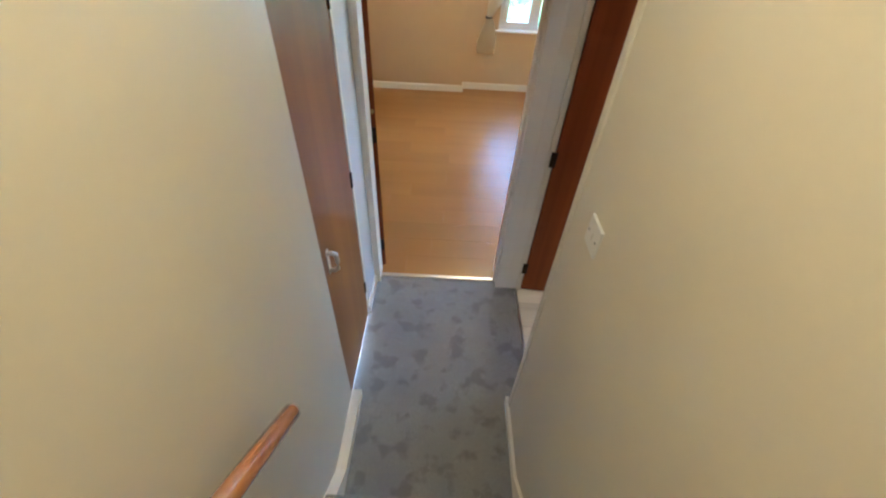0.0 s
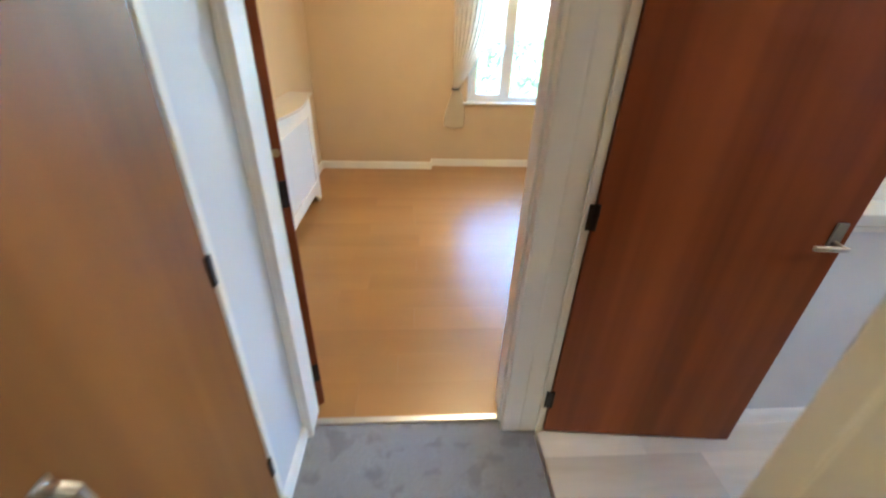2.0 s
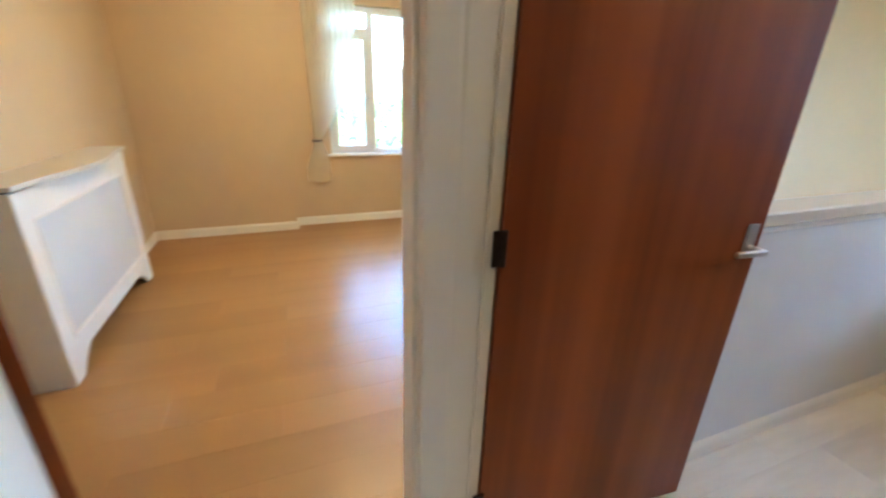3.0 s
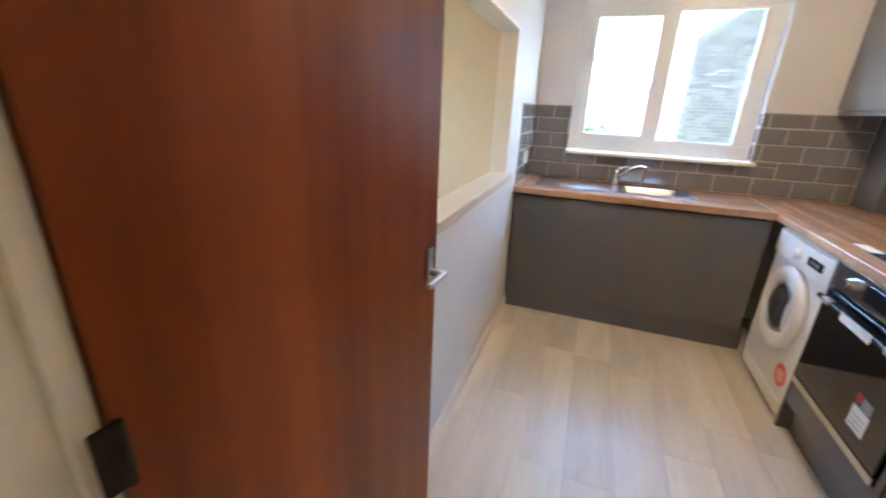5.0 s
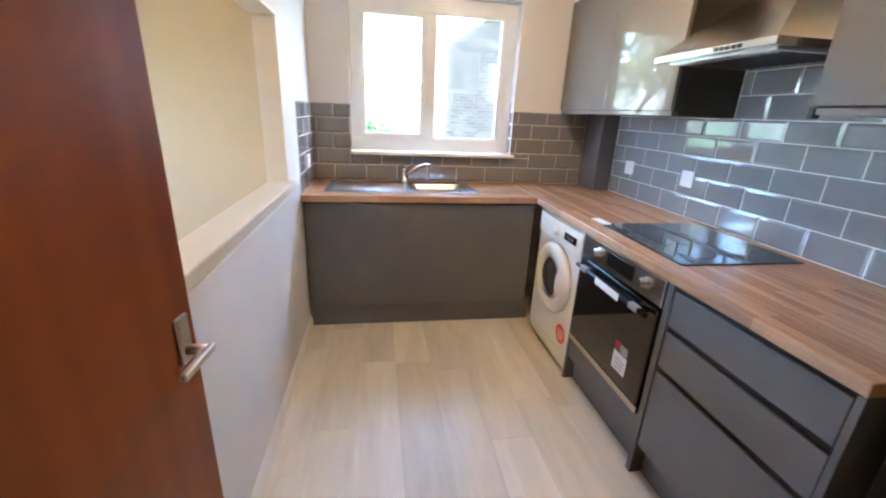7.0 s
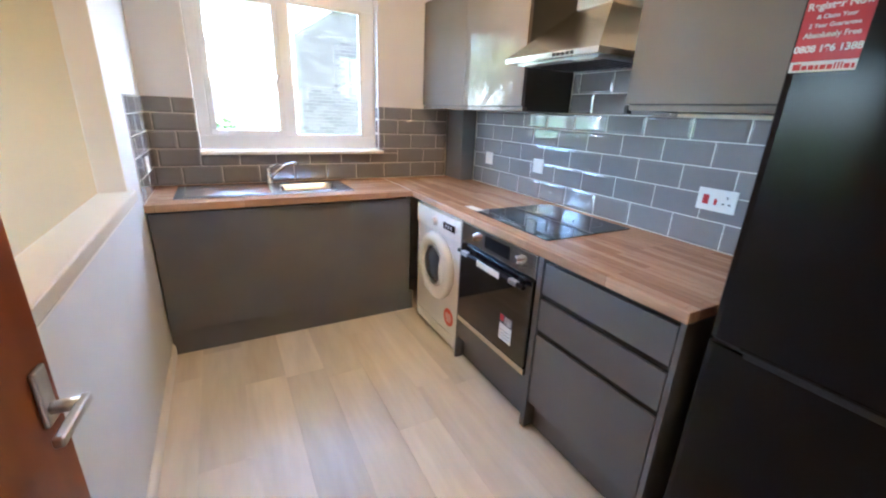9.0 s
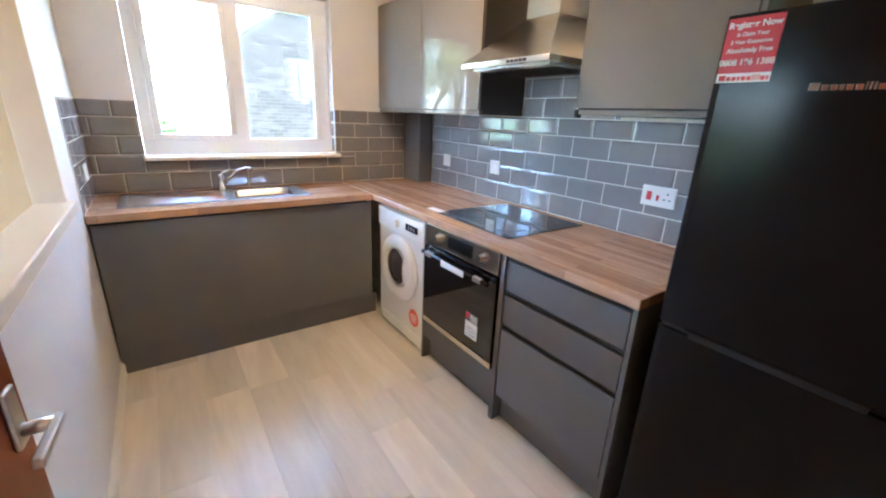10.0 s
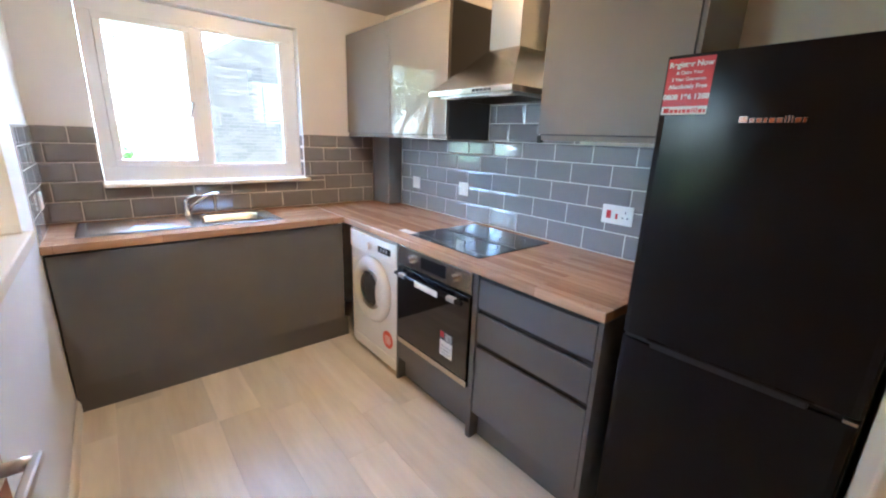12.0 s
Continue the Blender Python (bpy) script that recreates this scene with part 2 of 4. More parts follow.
def box(bm, x0, x1, y0, y1, z0, z1, bevel=0.0, seg=2):
    m = Matrix.LocRotScale(((x0 + x1) / 2, (y0 + y1) / 2, (z0 + z1) / 2), None, (abs(x1 - x0), abs(y1 - y0), abs(z1 - z0)))
    g = bmesh.ops.create_cube(bm, size=1, matrix=m)
    if bevel:
        e = list({e for v in g["verts"] for e in v.link_edges})
        bmesh.ops.bevel(bm, geom=e, offset=bevel, segments=seg, affect="EDGES", profile=0.5)
    return bm


def boxes(*rows, bevel=0.0):
    bm = bmesh.new()
    for r in rows:
        box(bm, *r, bevel=bevel)
    return bm


def tube(bm, pts, radius, sides=12, cap=True):
    pts = [Vector(p) for p in pts]
    rings = []
    for i, p in enumerate(pts):
        a = pts[max(0, i - 1)]
        c = pts[min(len(pts) - 1, i + 1)]
        q = (c - a).normalized().to_track_quat("Z", "Y")
        r = radius[i] if isinstance(radius, (list, tuple)) else radius
        rings.append([bm.verts.new(p + q @ Vector((r * math.cos(k * 2 * math.pi / sides), r * math.sin(k * 2 * math.pi / sides), 0))) for k in range(sides)])
    for s, t in zip(rings, rings[1:]):
        for k in range(sides):
            bm.faces.new((s[k], s[(k + 1) % sides], t[(k + 1) % sides], t[k]))
    if cap:
        bm.faces.new(rings[0][::-1])
        bm.faces.new(rings[-1])
    return bm


def prism(bm, outline, axis, lo, hi):
    """Extrudes an outline of (u, v) along x, y or z."""
    def at(u, v, w):
        return {"x": (w, u, v), "y": (u, w, v), "z": (u, v, w)}[axis]
    a = [bm.verts.new(at(u, v, lo)) for u, v in outline]
    c = [bm.verts.new(at(u, v, hi)) for u, v in outline]
    bm.faces.new(a)
    bm.faces.new(c[::-1])
    n = len(outline)
    for i in range(n):
        bm.faces.new((a[i], c[i], c[(i + 1) % n], a[(i + 1) % n]))
    bmesh.ops.recalc_face_normals(bm, faces=bm.faces[:])
    return bm


def disc(bm, centre, radius, axis, depth, sides=32, bevel=0.0):
    q = {"x": Euler((0, radians(90), 0)), "y": Euler((radians(90), 0, 0)), "z": Euler((0, 0, 0))}[axis]
    g = bmesh.ops.create_cone(bm, cap_ends=True, segments=sides, radius1=radius, radius2=radius, depth=depth, matrix=Matrix.LocRotScale(centre, q, None))
    if bevel:
        e = [e for e in {e for v in g["verts"] for e in v.link_edges} if len(e.link_faces) == 2 and e.calc_face_angle(0) > 1]
        bmesh.ops.bevel(bm, geom=e, offset=bevel, segments=3, affect="EDGES")
    return bm


def ring(bm, centre, big, small, axis, sides=48, steps=14, flat=1.0):
    rows = []
    for i in range(sides):
        a = 2 * math.pi * i / sides
        row = []
        for k in range(steps):
            c = 2 * math.pi * k / steps
            r, h = big + small * math.cos(c), small * flat * math.sin(c)
            u, v = r * math.cos(a), r * math.sin(a)
            row.append(bm.verts.new(Vector(centre) + Vector({"y": (u, h, v), "x": (h, u, v), "z": (u, v, h)}[axis])))
        rows.append(row)
    for i in range(sides):
        for k in range(steps):
            bm.faces.new((rows[i][k], rows[(i + 1) % sides][k], rows[(i + 1) % sides][(k + 1) % steps], rows[i][(k + 1) % steps]))
    bmesh.ops.recalc_face_normals(bm, faces=bm.faces[:])
    return bm


def lettering(name, text, size, place, normal_y, material, parent, bold=0.0, label=""):
    """Words as a thin mesh, standing upright on a face that looks along +y (normal_y 1) or -y."""
    cu = bpy.data.curves.new("text", "FONT")
    cu.body, cu.size, cu.extrude, cu.offset = text, size, 0.0003, bold
    cu.align_x, cu.align_y = "CENTER", "CENTER"
    tmp = bpy.data.objects.new("text", cu)
    me = bpy.data.meshes.new_from_object(tmp)
    bpy.data.objects.remove(tmp)
    me.name = name
    me.materials.clear()
    me.materials.append(material)
    me.transform(pose(*place, 90, 0, 180 if normal_y > 0 else 0))
    w = WORLD[parent]
    me.transform(w.inverted())
    ob = new(name, me)
    ob.parent = parent
    WORLD[ob] = w
    return tagged(ob, label)


# ---- the setting ----
H = 2.37          # ceiling
YN, YN2 = 2.225, 2.385   # wall between kitchen or landing and living room
XW, XW2 = 0.556, 0.69    # wall between stairs and kitchen
YH = 2.318                # living room face of the thinner wall round the hatch
XE = 3.80                # tiled face of the kitchen's window wall
YS = 0.05                # tiled face of the hob wall


def setting(name, rows, material, label, category="wall", bevel=0.0):
    return solo(name, boxes(*rows, bevel=bevel), material, label, category, kind="structure")


setting("wall_stairs_left", [(-0.40, -0.275, -3.5, 1.350, 0, 4.8)], CREAM, "cream painted plaster wall beside the stairs", bevel=0.004)
setting("wall_landing_left", [(-0.40, -0.285, 1.350, 1.915, 2.02, H), (-0.40, -0.285, 1.915, YN, 0, H)], PALE, "pale painted plaster wall beside the cupboard door")
wall_w = setting("wall_stairs_right", [(XW, XW2, -3.5, 1.345, 0, 4.8), (XW, XW2, 1.345, YN, 2.02, 4.8)], CREAM, "cream painted plaster wall between stairs and kitchen", bevel=0.006)
setting("wall_stairs_back", [(-0.40, XW2, -3.62, -3.5, 0, 4.8)], CREAM, "cream painted plaster wall at the top of the stairs")
setting("wall_above_landing", [(-0.40, XW, 1.12, 1.24, H, 4.8)], CREAM, "cream painted plaster wall above the landing")
wall_n = setting("wall_north", [(-1.03, -0.265, YN, YN2, 0, H), (-0.265, 0.565, YN, YN2, 2.02, H), (0.565, 0.80, YN, YN2, 0, H), (0.80, 1.50, YN, YH, 0, H),
                       (1.50, 2.915, YN, YH, 0, 0.988), (1.50, 2.915, YN, YH, 1.805, H), (2.915, 4.10, YN, YH, 0, H)], PALE,
                 "pale painted wall with a long serving hatch")
wall_e = setting("wall_east", [(XE + 0.008, 4.10, -0.10, 0.765, 0, H), (XE + 0.008, 4.10, 1.955, YN, 0, H), (XE + 0.008, 4.10, 0.765, 1.955, 0, 1.096),
                       (XE + 0.008, 4.10, 0.765, 1.955, 2.155, H)], PALE, "pale painted kitchen wall around the window")
wall_s = setting("wall_south", [(XW2, XE + 0.008, -0.10, YS - 0.008, 0, H)], CREAM, "warm cream painted kitchen wall behind the hob")
setting("wall_living_east", [(4.10, 4.25, YN, 6.0, 0, H)], BEIGE, "beige painted living room wall")
setting("wall_living_west", [(-1.03, -0.91, YN2, 5.69, 0, H)], BEIGE, "beige painted living room wall behind the radiator cover")
setting("wall_living_north", [(-1.03, 0.34, 5.69, 6.0, 0, H), (0.34, 0.74, 5.82, 6.0, 0, H), (0.74, 3.80, 5.82, 6.0, 0, 0.715), (0.74, 3.80, 5.82, 6.0, 2.12, H),
                              (3.80, 4.10, 5.82, 6.0, 0, H)], BEIGE, "beige painted living room wall with a window recess")
setting("ceiling_kitchen", [(XW2, 4.10, -0.1, YN, H, H + 0.12)], CEIL, "white painted kitchen ceiling", "ceiling")
setting("ceiling_living", [(-1.03, 4.25, YN, 6.0, H + 0.002, H + 0.12)], CEIL, "white painted living room ceiling", "ceiling")
setting("ceiling_landing", [(-0.40, XW, 1.12, YN, H - 0.002, H + 0.0)], CEIL, "white painted landing ceiling", "ceiling")
setting("ceiling_stairs", [(-0.40, XW2, -3.5, 1.24, 4.8, 4.9)], CEIL, "white painted ceiling over the stairs", "ceiling")
setting("upper_storey", [(XW2 + 0.002, 4.25, -0.1, 6.0, H + 0.13, 5.6), (-1.03, XW2, 1.245, 6.0, H + 0.13, 5.6)], CREAM, "plain rendered upper storey of the flat's own building")
setting("floor_slab", [(-1.03, 4.25, -0.1, 6.0, -0.20, -0.014)], GROUT, "grey concrete floor slab", "floor")

# carpet on the landing, with a slightly uneven pile
bm = bmesh.new()
NX, NY = 40, 54
grid = [[bm.verts.new((-0.285 + 0.977 * i / NX, 0.80 + 1.485 * j / NY, -0.002 + 0.004 * noise.noise((i * 0.31, j * 0.31, 0)))) for j in range(NY + 1)] for i in range(NX + 1)]
for i in range(NX):
    for j in range(NY):
        bm.faces.new((grid[i][j], grid[i + 1][j], grid[i + 1][j + 1], grid[i][j + 1]))
solo("floor_carpet", bm, CARPET, "grey cut-pile carpet with darker footprints on the landing", "carpet", smooth=True, kind="structure")

# stairs, each tread a carpeted step with a rounded nosing
RISE, GOING, Y0 = 0.19, 0.228, 0.83
stairs = thing("staircase", "grey carpeted straight staircase between cream walls", "stairs", (0.16, Y0, 0), kind="structure")
for k in range(13):
    bm = bmesh.new()
    y1 = Y0 - GOING * k
    box(bm, -0.275, XW, y1 - GOING - (1.3 if k == 12 else 0.0), y1 + 0.012, RISE * k - 0.01, RISE * (k + 1), 0.012, 3)
    part("step", bm, CARPET, stairs)
for name, x0, x1 in (("stair_string", -0.277, -0.228), ("stair_string", 0.541, 0.557)):
    bm = bmesh.new()
    prism(bm, [(1.372, 0.0), (1.372, 0.062), (Y0 + 0.145, 0.066), (Y0 + 0.02, 0.17), (Y0 - 13 * GOING, 0.17 + 13 * RISE), (Y0 - 13 * GOING, 13 * RISE - 0.15), (Y0 + 0.02, 0.0)], "x", x0, x1)
    solo("baseboard", bm, GLOSS, "white gloss skirting running up the stairs", "skirting", kind="structure")


# ---- skirting ----
def skirting(name, axis, a, b, face, into, h=0.075, t=0.016):
    """A white board with a rounded top along one wall; into is the side it stands on."""
    bm = bmesh.new()
    prof = [(0, 0), (t, 0), (t, h - 0.02), (t * 0.75, h - 0.008), (t * 0.35, h), (0, h)]
    prism(bm, [(face + into * u, v) for u, v in prof] if into > 0 else [(face + into * u, v) for u, v in prof][::-1], axis, a, b)
    return solo("baseboard", bm, GLOSS, "white gloss painted skirting board", "skirting", kind="structure")


skirting("kitchen", "x", 0.75, 3.285, YN, -1)
skirting("living", "x", -0.91, 0.34, 5.69, -1, 0.085)
skirting("living", "y", 5.69 - 0.016, 5.82, 0.34, 1, 0.085)
skirting("living", "x", 0.356, 4.10, 5.82, -1, 0.085)
skirting("living", "y", YN2, 5.674, -0.91, 1, 0.085)
skirting("living", "y", YN2, 5.80, 4.10, -1, 0.085)
skirting("landing", "y", 1.93, 2.205, -0.285, 1, 0.07)
skirting("kitchen", "y", 0.75, 1.355, XW2, 1)


# ---- door frames ----
def architrave(bm, x0, x1, face, z1):
    """Moulded upright on a wall that looks along -y."""
    w = x1 - x0
    prof = [(0, 0), (0, -0.016), (0.05, -0.0183), (0.44, -0.0190), (0.50, -0.0183), (0.56, -0.0196), (0.96, -0.0205), (1.0, -0.019), (1.0, 0)]
    prism(bm, [(x0 + u * w, face + v) for u, v in prof], "z", 0, z1)


fr = thing("door_frame", "white gloss painted moulded frame of the living room doorway", "door frame", (0.15, YN, 0), kind="structure")
bm = bmesh.new()
architrave(bm, 0.548, 0.692, YN, 2.10)
part("architrave", bm, GLOSS, fr)
bm = bmesh.new()
architrave(bm, -0.247, -0.284, YN, 2.10)
part("architrave", bm, GLOSS, fr)
bm = boxes((-0.247, 0.55, YN - 0.018, YN, 2.0, 2.09))
part("architrave", bm, GLOSS, fr)
part("jamb", boxes((0.55, 0.565, YN, YN2, 0, 2.02), bevel=0.002), GLOSS, fr)
part("jamb", boxes((-0.265, -0.25, YN, YN2 - 0.05, 0, 2.02), bevel=0.002), GLOSS, fr)
part("head", boxes((-0.25, 0.55, YN, YN2, 2.0, 2.02), bevel=0.002), GLOSS, fr)
part("stop", boxes((0.538, 0.55, YN + 0.03, YN + 0.06, 0, 2.0), bevel=0.002), GLOSS, fr)
solo("threshold_strip", boxes((-0.25, 0.55, 2.262, 2.292, -0.004, 0.007), bevel=0.003), SATIN, "satin metal carpet strip across the doorway", "threshold", kind="structure")
fr = thing("door_frame", "white gloss painted lining of the kitchen doorway", "door frame", (0.62, 2.2, 0), kind="structure")
part("jamb", boxes((0.692, 0.722, 2.196, YN, 0, 2.02), bevel=0.003), GLOSS, fr)
part("casing", boxes((XW - 0.005, XW2 + 0.004, 1.310, 1.3475, 0.062, 2.02), bevel=0.004), CREAM, fr, "cream painted edge lining")
part("head", boxes((XW2 + 0.0, 0.735, 1.36, 2.18, 2.0, 2.02), bevel=0.002), GLOSS, fr)
solo("threshold_strip", boxes((0.684, 0.700, 1.36, 2.18, -0.006, 0.003), bevel=0.001), SATIN, "thin metal strip between carpet and vinyl", "threshold", kind="structure")
fr = thing("door_frame", "white gloss painted frame of the cupboard door", "door frame", (-0.3, 1.9, 0), kind="structure")
part("jamb", boxes((-0.37, -0.281, 1.918, 1.945, 0, 2.02), bevel=0.002), GLOSS, fr)
part("jamb", boxes((-0.37, -0.300, 1.351, 1.360, 0, 2.02), bevel=0.002), GLOSS, fr)


# ---- doors ----
def lever_handle(door, x, z, side, face, flip=1):
    """Satin lever on an upright plate; the lever points along local x by flip."""
    y = face
    h = part("door_handle", boxes((x - 0.017, x + 0.017, min(y, y + side * 0.008), max(y, y + side * 0.008), z - 0.046, z + 0.046), bevel=0.003), SATIN, door, "satin metal lever handle", local=True)
    bm = bmesh.new()
    disc(bm, (x, y + side * 0.024, z - 0.022), 0.010, "y", 0.036, 16)
    part("spindle", bm, SATIN, h, local=True, smooth=True)
    bm = bmesh.new()
    a, b = sorted((x - flip * 0.014, x + flip * 0.088))
    box(bm, a, b, min(y + side * 0.038, y + side * 0.052), max(y + side * 0.038, y + side * 0.052), z - 0.030, z - 0.014, 0.004, 3)
    part("lever", bm, SATIN, h, local=True)
    return h


def hinge(door, x, y, z, h=0.085):
    bm = bmesh.new()
    disc(bm, (x, y, z), 0.007, "z", h, 10)
    box(bm, x - 0.026, x + 0.0, y - 0.003, y + 0.004, z - h / 2, z + h / 2, 0.001)
    part("hinge", bm, BRONZE, door, "dark bronze butt hinge", local=True)


door = thing("door_1", "open reddish teak veneer flush door into the kitchen", "door", (0.724, 2.186, 0.012), -5.2, kind="structure")
part("leaf", boxes((0, 0.775, 0.0, 0.038, 0.012, 1.975), bevel=0.002), TEAK, door, local=True)
lever_handle(door, 0.733, 0.985, -1, 0.0, -1)
lever_handle(door, 0.733, 0.985, 1, 0.038, -1)
for z in (0.21, 1.015, 1.78):
    hinge(door, 0.002, -0.006, z)

door = thing("door_2", "open dark teak veneer door into the living room", "door", (-0.228, 2.358, 0.012), 121, kind="structure")
part("leaf", boxes((0, 0.762, 0, 0.040, 0.012, 1.975), bevel=0.002), TEAK, door, local=True)
lever_handle(door, 0.71, 0.985, -1, 0.0, -1)
for z in (0.21, 1.015, 1.78):
    part("hinge", boxes((-0.006, 0.002, 0.004, 0.036, z - 0.045, z + 0.045), bevel=0.001), BRONZE, door, "dark bronze butt hinge", local=True)
bm = bmesh.new()
disc(bm, (-0.002, 0.020, 1.15), 0.013, "x", 0.006, 18)
part("keep", bm, BRASS, door, "worn brass round keep", local=True)

door = thing("door_3", "closed brown teak veneer cupboard door", "door", (-0.285, 1.912, 0.012), -90, kind="structure")
part("leaf", boxes((0, 0.550, -0.038, 0.0, 0.0, 1.995), bevel=0.002), TEAK_W, door, local=True)
bm = bmesh.new()
tube(bm, [(0.485, -0.002, 0.990), (0.485, 0.022, 0.990), (0.482, 0.034, 0.982), (0.480, 0.036, 0.945), (0.482, 0.034, 0.908), (0.485, 0.022, 0.900), (0.485, -0.002, 0.900)], 0.009, 12)
box(bm, 0.472, 0.498, 0, 0.004, 0.885, 1.005, 0.002)
part("door_handle", bm, SATIN, door, "satin metal D-shaped pull handle", local=True)
for z in (0.255, 1.005, 1.75):
    part("hinge", boxes((-0.008, 0.010, -0.006, 0.007, z - 0.04, z + 0.04), bevel=0.002), BRONZE, door, "dark bronze butt hinge", local=True)


# ---- windows ----
def casement_window(name, base, axis, a0, a1, z0, z1, face, out, bars, label, opener=None, transom=None, t=0.055, s=0.045, sides=None):
    """A white plastic window; a is measured along the wall, face is the inner face, out its outward sign."""
    w = thing(name, label, "window", base, kind="structure")
    t0, t1, tb, tt = sides or (t, t, t, t)

    def bar(n, u0, u1, v0, v1, d0, d1, m=FRAME_W, p=w, bev=0.004):
        f0, f1 = sorted((face + out * d0, face + out * d1))
        r = (f0, f1, u0, u1, v0, v1) if axis == "x" else (u0, u1, f0, f1, v0, v1)
        return part(n, boxes(r, bevel=bev), m, p)
    bar("frame_bar", a0, a1, z0, z0 + tb, 0, 0.065)
    bar("frame_bar", a0, a1, z1 - tt, z1, 0, 0.065)
    bar("frame_bar", a0, a0 + t0, z0 + tb, z1 - tt, 0, 0.065)
    bar("frame_bar", a1 - t1, a1, z0 + tb, z1 - tt, 0, 0.065)
    edges = [a0 + t0] + [b for c in bars for b in (c - 0.032, c + 0.032)] + [a1 - t1]
    for c in bars:
        bar("mullion", c - 0.032, c + 0.032, z0 + tb, z1 - tt, 0.001, 0.064)
    for i in range(0, len(edges), 2):
        u0, u1, v0, v1 = edges[i], edges[i + 1], z0 + tb, z1 - tt
        if opener is not None and i // 2 == opener:
            top = v1
            if transom:
                bar("transom", u0, u1, transom - 0.03, transom + 0.03, 0.002, 0.063)
                bar("pane", u0, u1, transom + 0.03, v1, 0.03, 0.036, GLASS, bev=0).visible_shadow = False
                top = transom - 0.03
            bar("sash", u0, u1, v0, v0 + s, -0.012, 0.05)
            bar("sash", u0, u1, top - s, top, -0.012, 0.05)
            bar("sash", u0, u0 + s, v0 + s, top - s, -0.012, 0.05)
            bar("sash", u1 - s, u1, v0 + s, top - s, -0.012, 0.05)
            bar("pane", u0 + s, u1 - s, v0 + s, top - s, 0.018, 0.024, GLASS, bev=0).visible_shadow = False
        else:
            bar("bead", u0, u1, v0, v0 + 0.014, 0.006, 0.03)
            bar("bead", u0, u1, v1 - 0.014, v1, 0.006, 0.03)
            bar("bead", u0, u0 + 0.014, v0 + 0.014, v1 - 0.014, 0.006, 0.03)
            bar("bead", u1 - 0.014, u1, v0 + 0.014, v1 - 0.014, 0.006, 0.03)
            bar("pane", u0 + 0.002, u1 - 0.002, v0 + 0.002, v1 - 0.002, 0.031, 0.037, GLASS, bev=0).visible_shadow = False
    return w


win = casement_window("window_1", (3.9, 1.35, 1.09), "x", 0.767, 1.953, 1.121, 2.153, 3.885, 1, (1.390,), "white plastic casement window above the sink", opener=1, s=0.038, sides=(0.098, 0.066, 0.090, 0.095))
bm = bmesh.new()
disc(bm, (3.868, 1.448, 1.60), 0.012, "x", 0.016, 14)
tube(bm, [(3.866, 1.448, 1.60), (3.848, 1.448, 1.60), (3.845, 1.452, 1.59), (3.845, 1.475, 1.515), (3.845, 1.478, 1.50)], [0.008, 0.008, 0.008, 0.006, 0.005], 10)
part("window_handle", bm, SATIN, win, "grey lever window handle", smooth=True)
solo("window_sill", boxes((3.735, 3.885, 0.745, 1.958, 1.098, 1.122), bevel=0.007), GLOSS, "white painted window sill over the sink tiles", "window sill", kind="structure")
win = casement_window("window_2", (1.4, 5.9, 0.72), "y", 0.742, 3.798, 0.72, 2.118, 5.885, 1, (1.185, 3.355), "white plastic casement window with a fanlight in the living room", opener=0, transom=1.90)
bm = bmesh.new()
disc(bm, (1.132, 5.868, 1.30), 0.012, "y", 0.016, 14)
tube(bm, [(1.132, 5.862, 1.30), (1.132, 5.845, 1.30), (1.130, 5.845, 1.22)], [0.008, 0.008, 0.006], 10)
part("window_handle", bm, SATIN, win, "grey lever window handle", smooth=True)
solo("window_sill", boxes((0.69, 3.85, 5.775, 5.885, 0.716, 0.738), bevel=0.007), GLOSS, "white painted living room window sill", "window sill", kind="structure")

setting("wall_living_south", [(-0.91, -0.27, YN2, YN2 + 0.004, 0, H), (0.57, 0.80, YN2, YN2 + 0.004, 0, H), (0.80, 1.495, YH, YH + 0.004, 0, H), (1.495, 2.92, YH, YH + 0.004, 0, 0.984),
                              (1.495, 2.92, YH, YH + 0.004, 1.810, H), (2.92, 4.10, YH, YH + 0.004, 0, H)], BEIGE, "beige painted living room wall around the hatch")
# hatch between kitchen and living room
h = thing("serving_hatch", "white painted lining of the serving hatch", "hatch", (2.26, 2.3, 0.97), kind="structure")
part("jamb", boxes((2.899, 2.915, YN - 0.004, YH + 0.003, 1.034, 1.805), bevel=0.003), CREAM, h)
part("jamb", boxes((1.50, 1.518, YN - 0.012, YH + 0.012, 1.034, 1.805), bevel=0.003), GLOSS, h)
part("head", boxes((1.518, 2.899, YN - 0.012, YH + 0.012, 1.787, 1.805), bevel=0.003), GLOSS, h)
part("ledge", boxes((1.47, 2.945, YN - 0.030, YH + 0.006, 0.988, 1.034), bevel=0.006), CREAM, h, "broad cream painted ledge")
part("moulding", boxes((1.47, 2.94, YN - 0.014, YN, 0.962, 0.988), bevel=0.004), GLOSS, h)


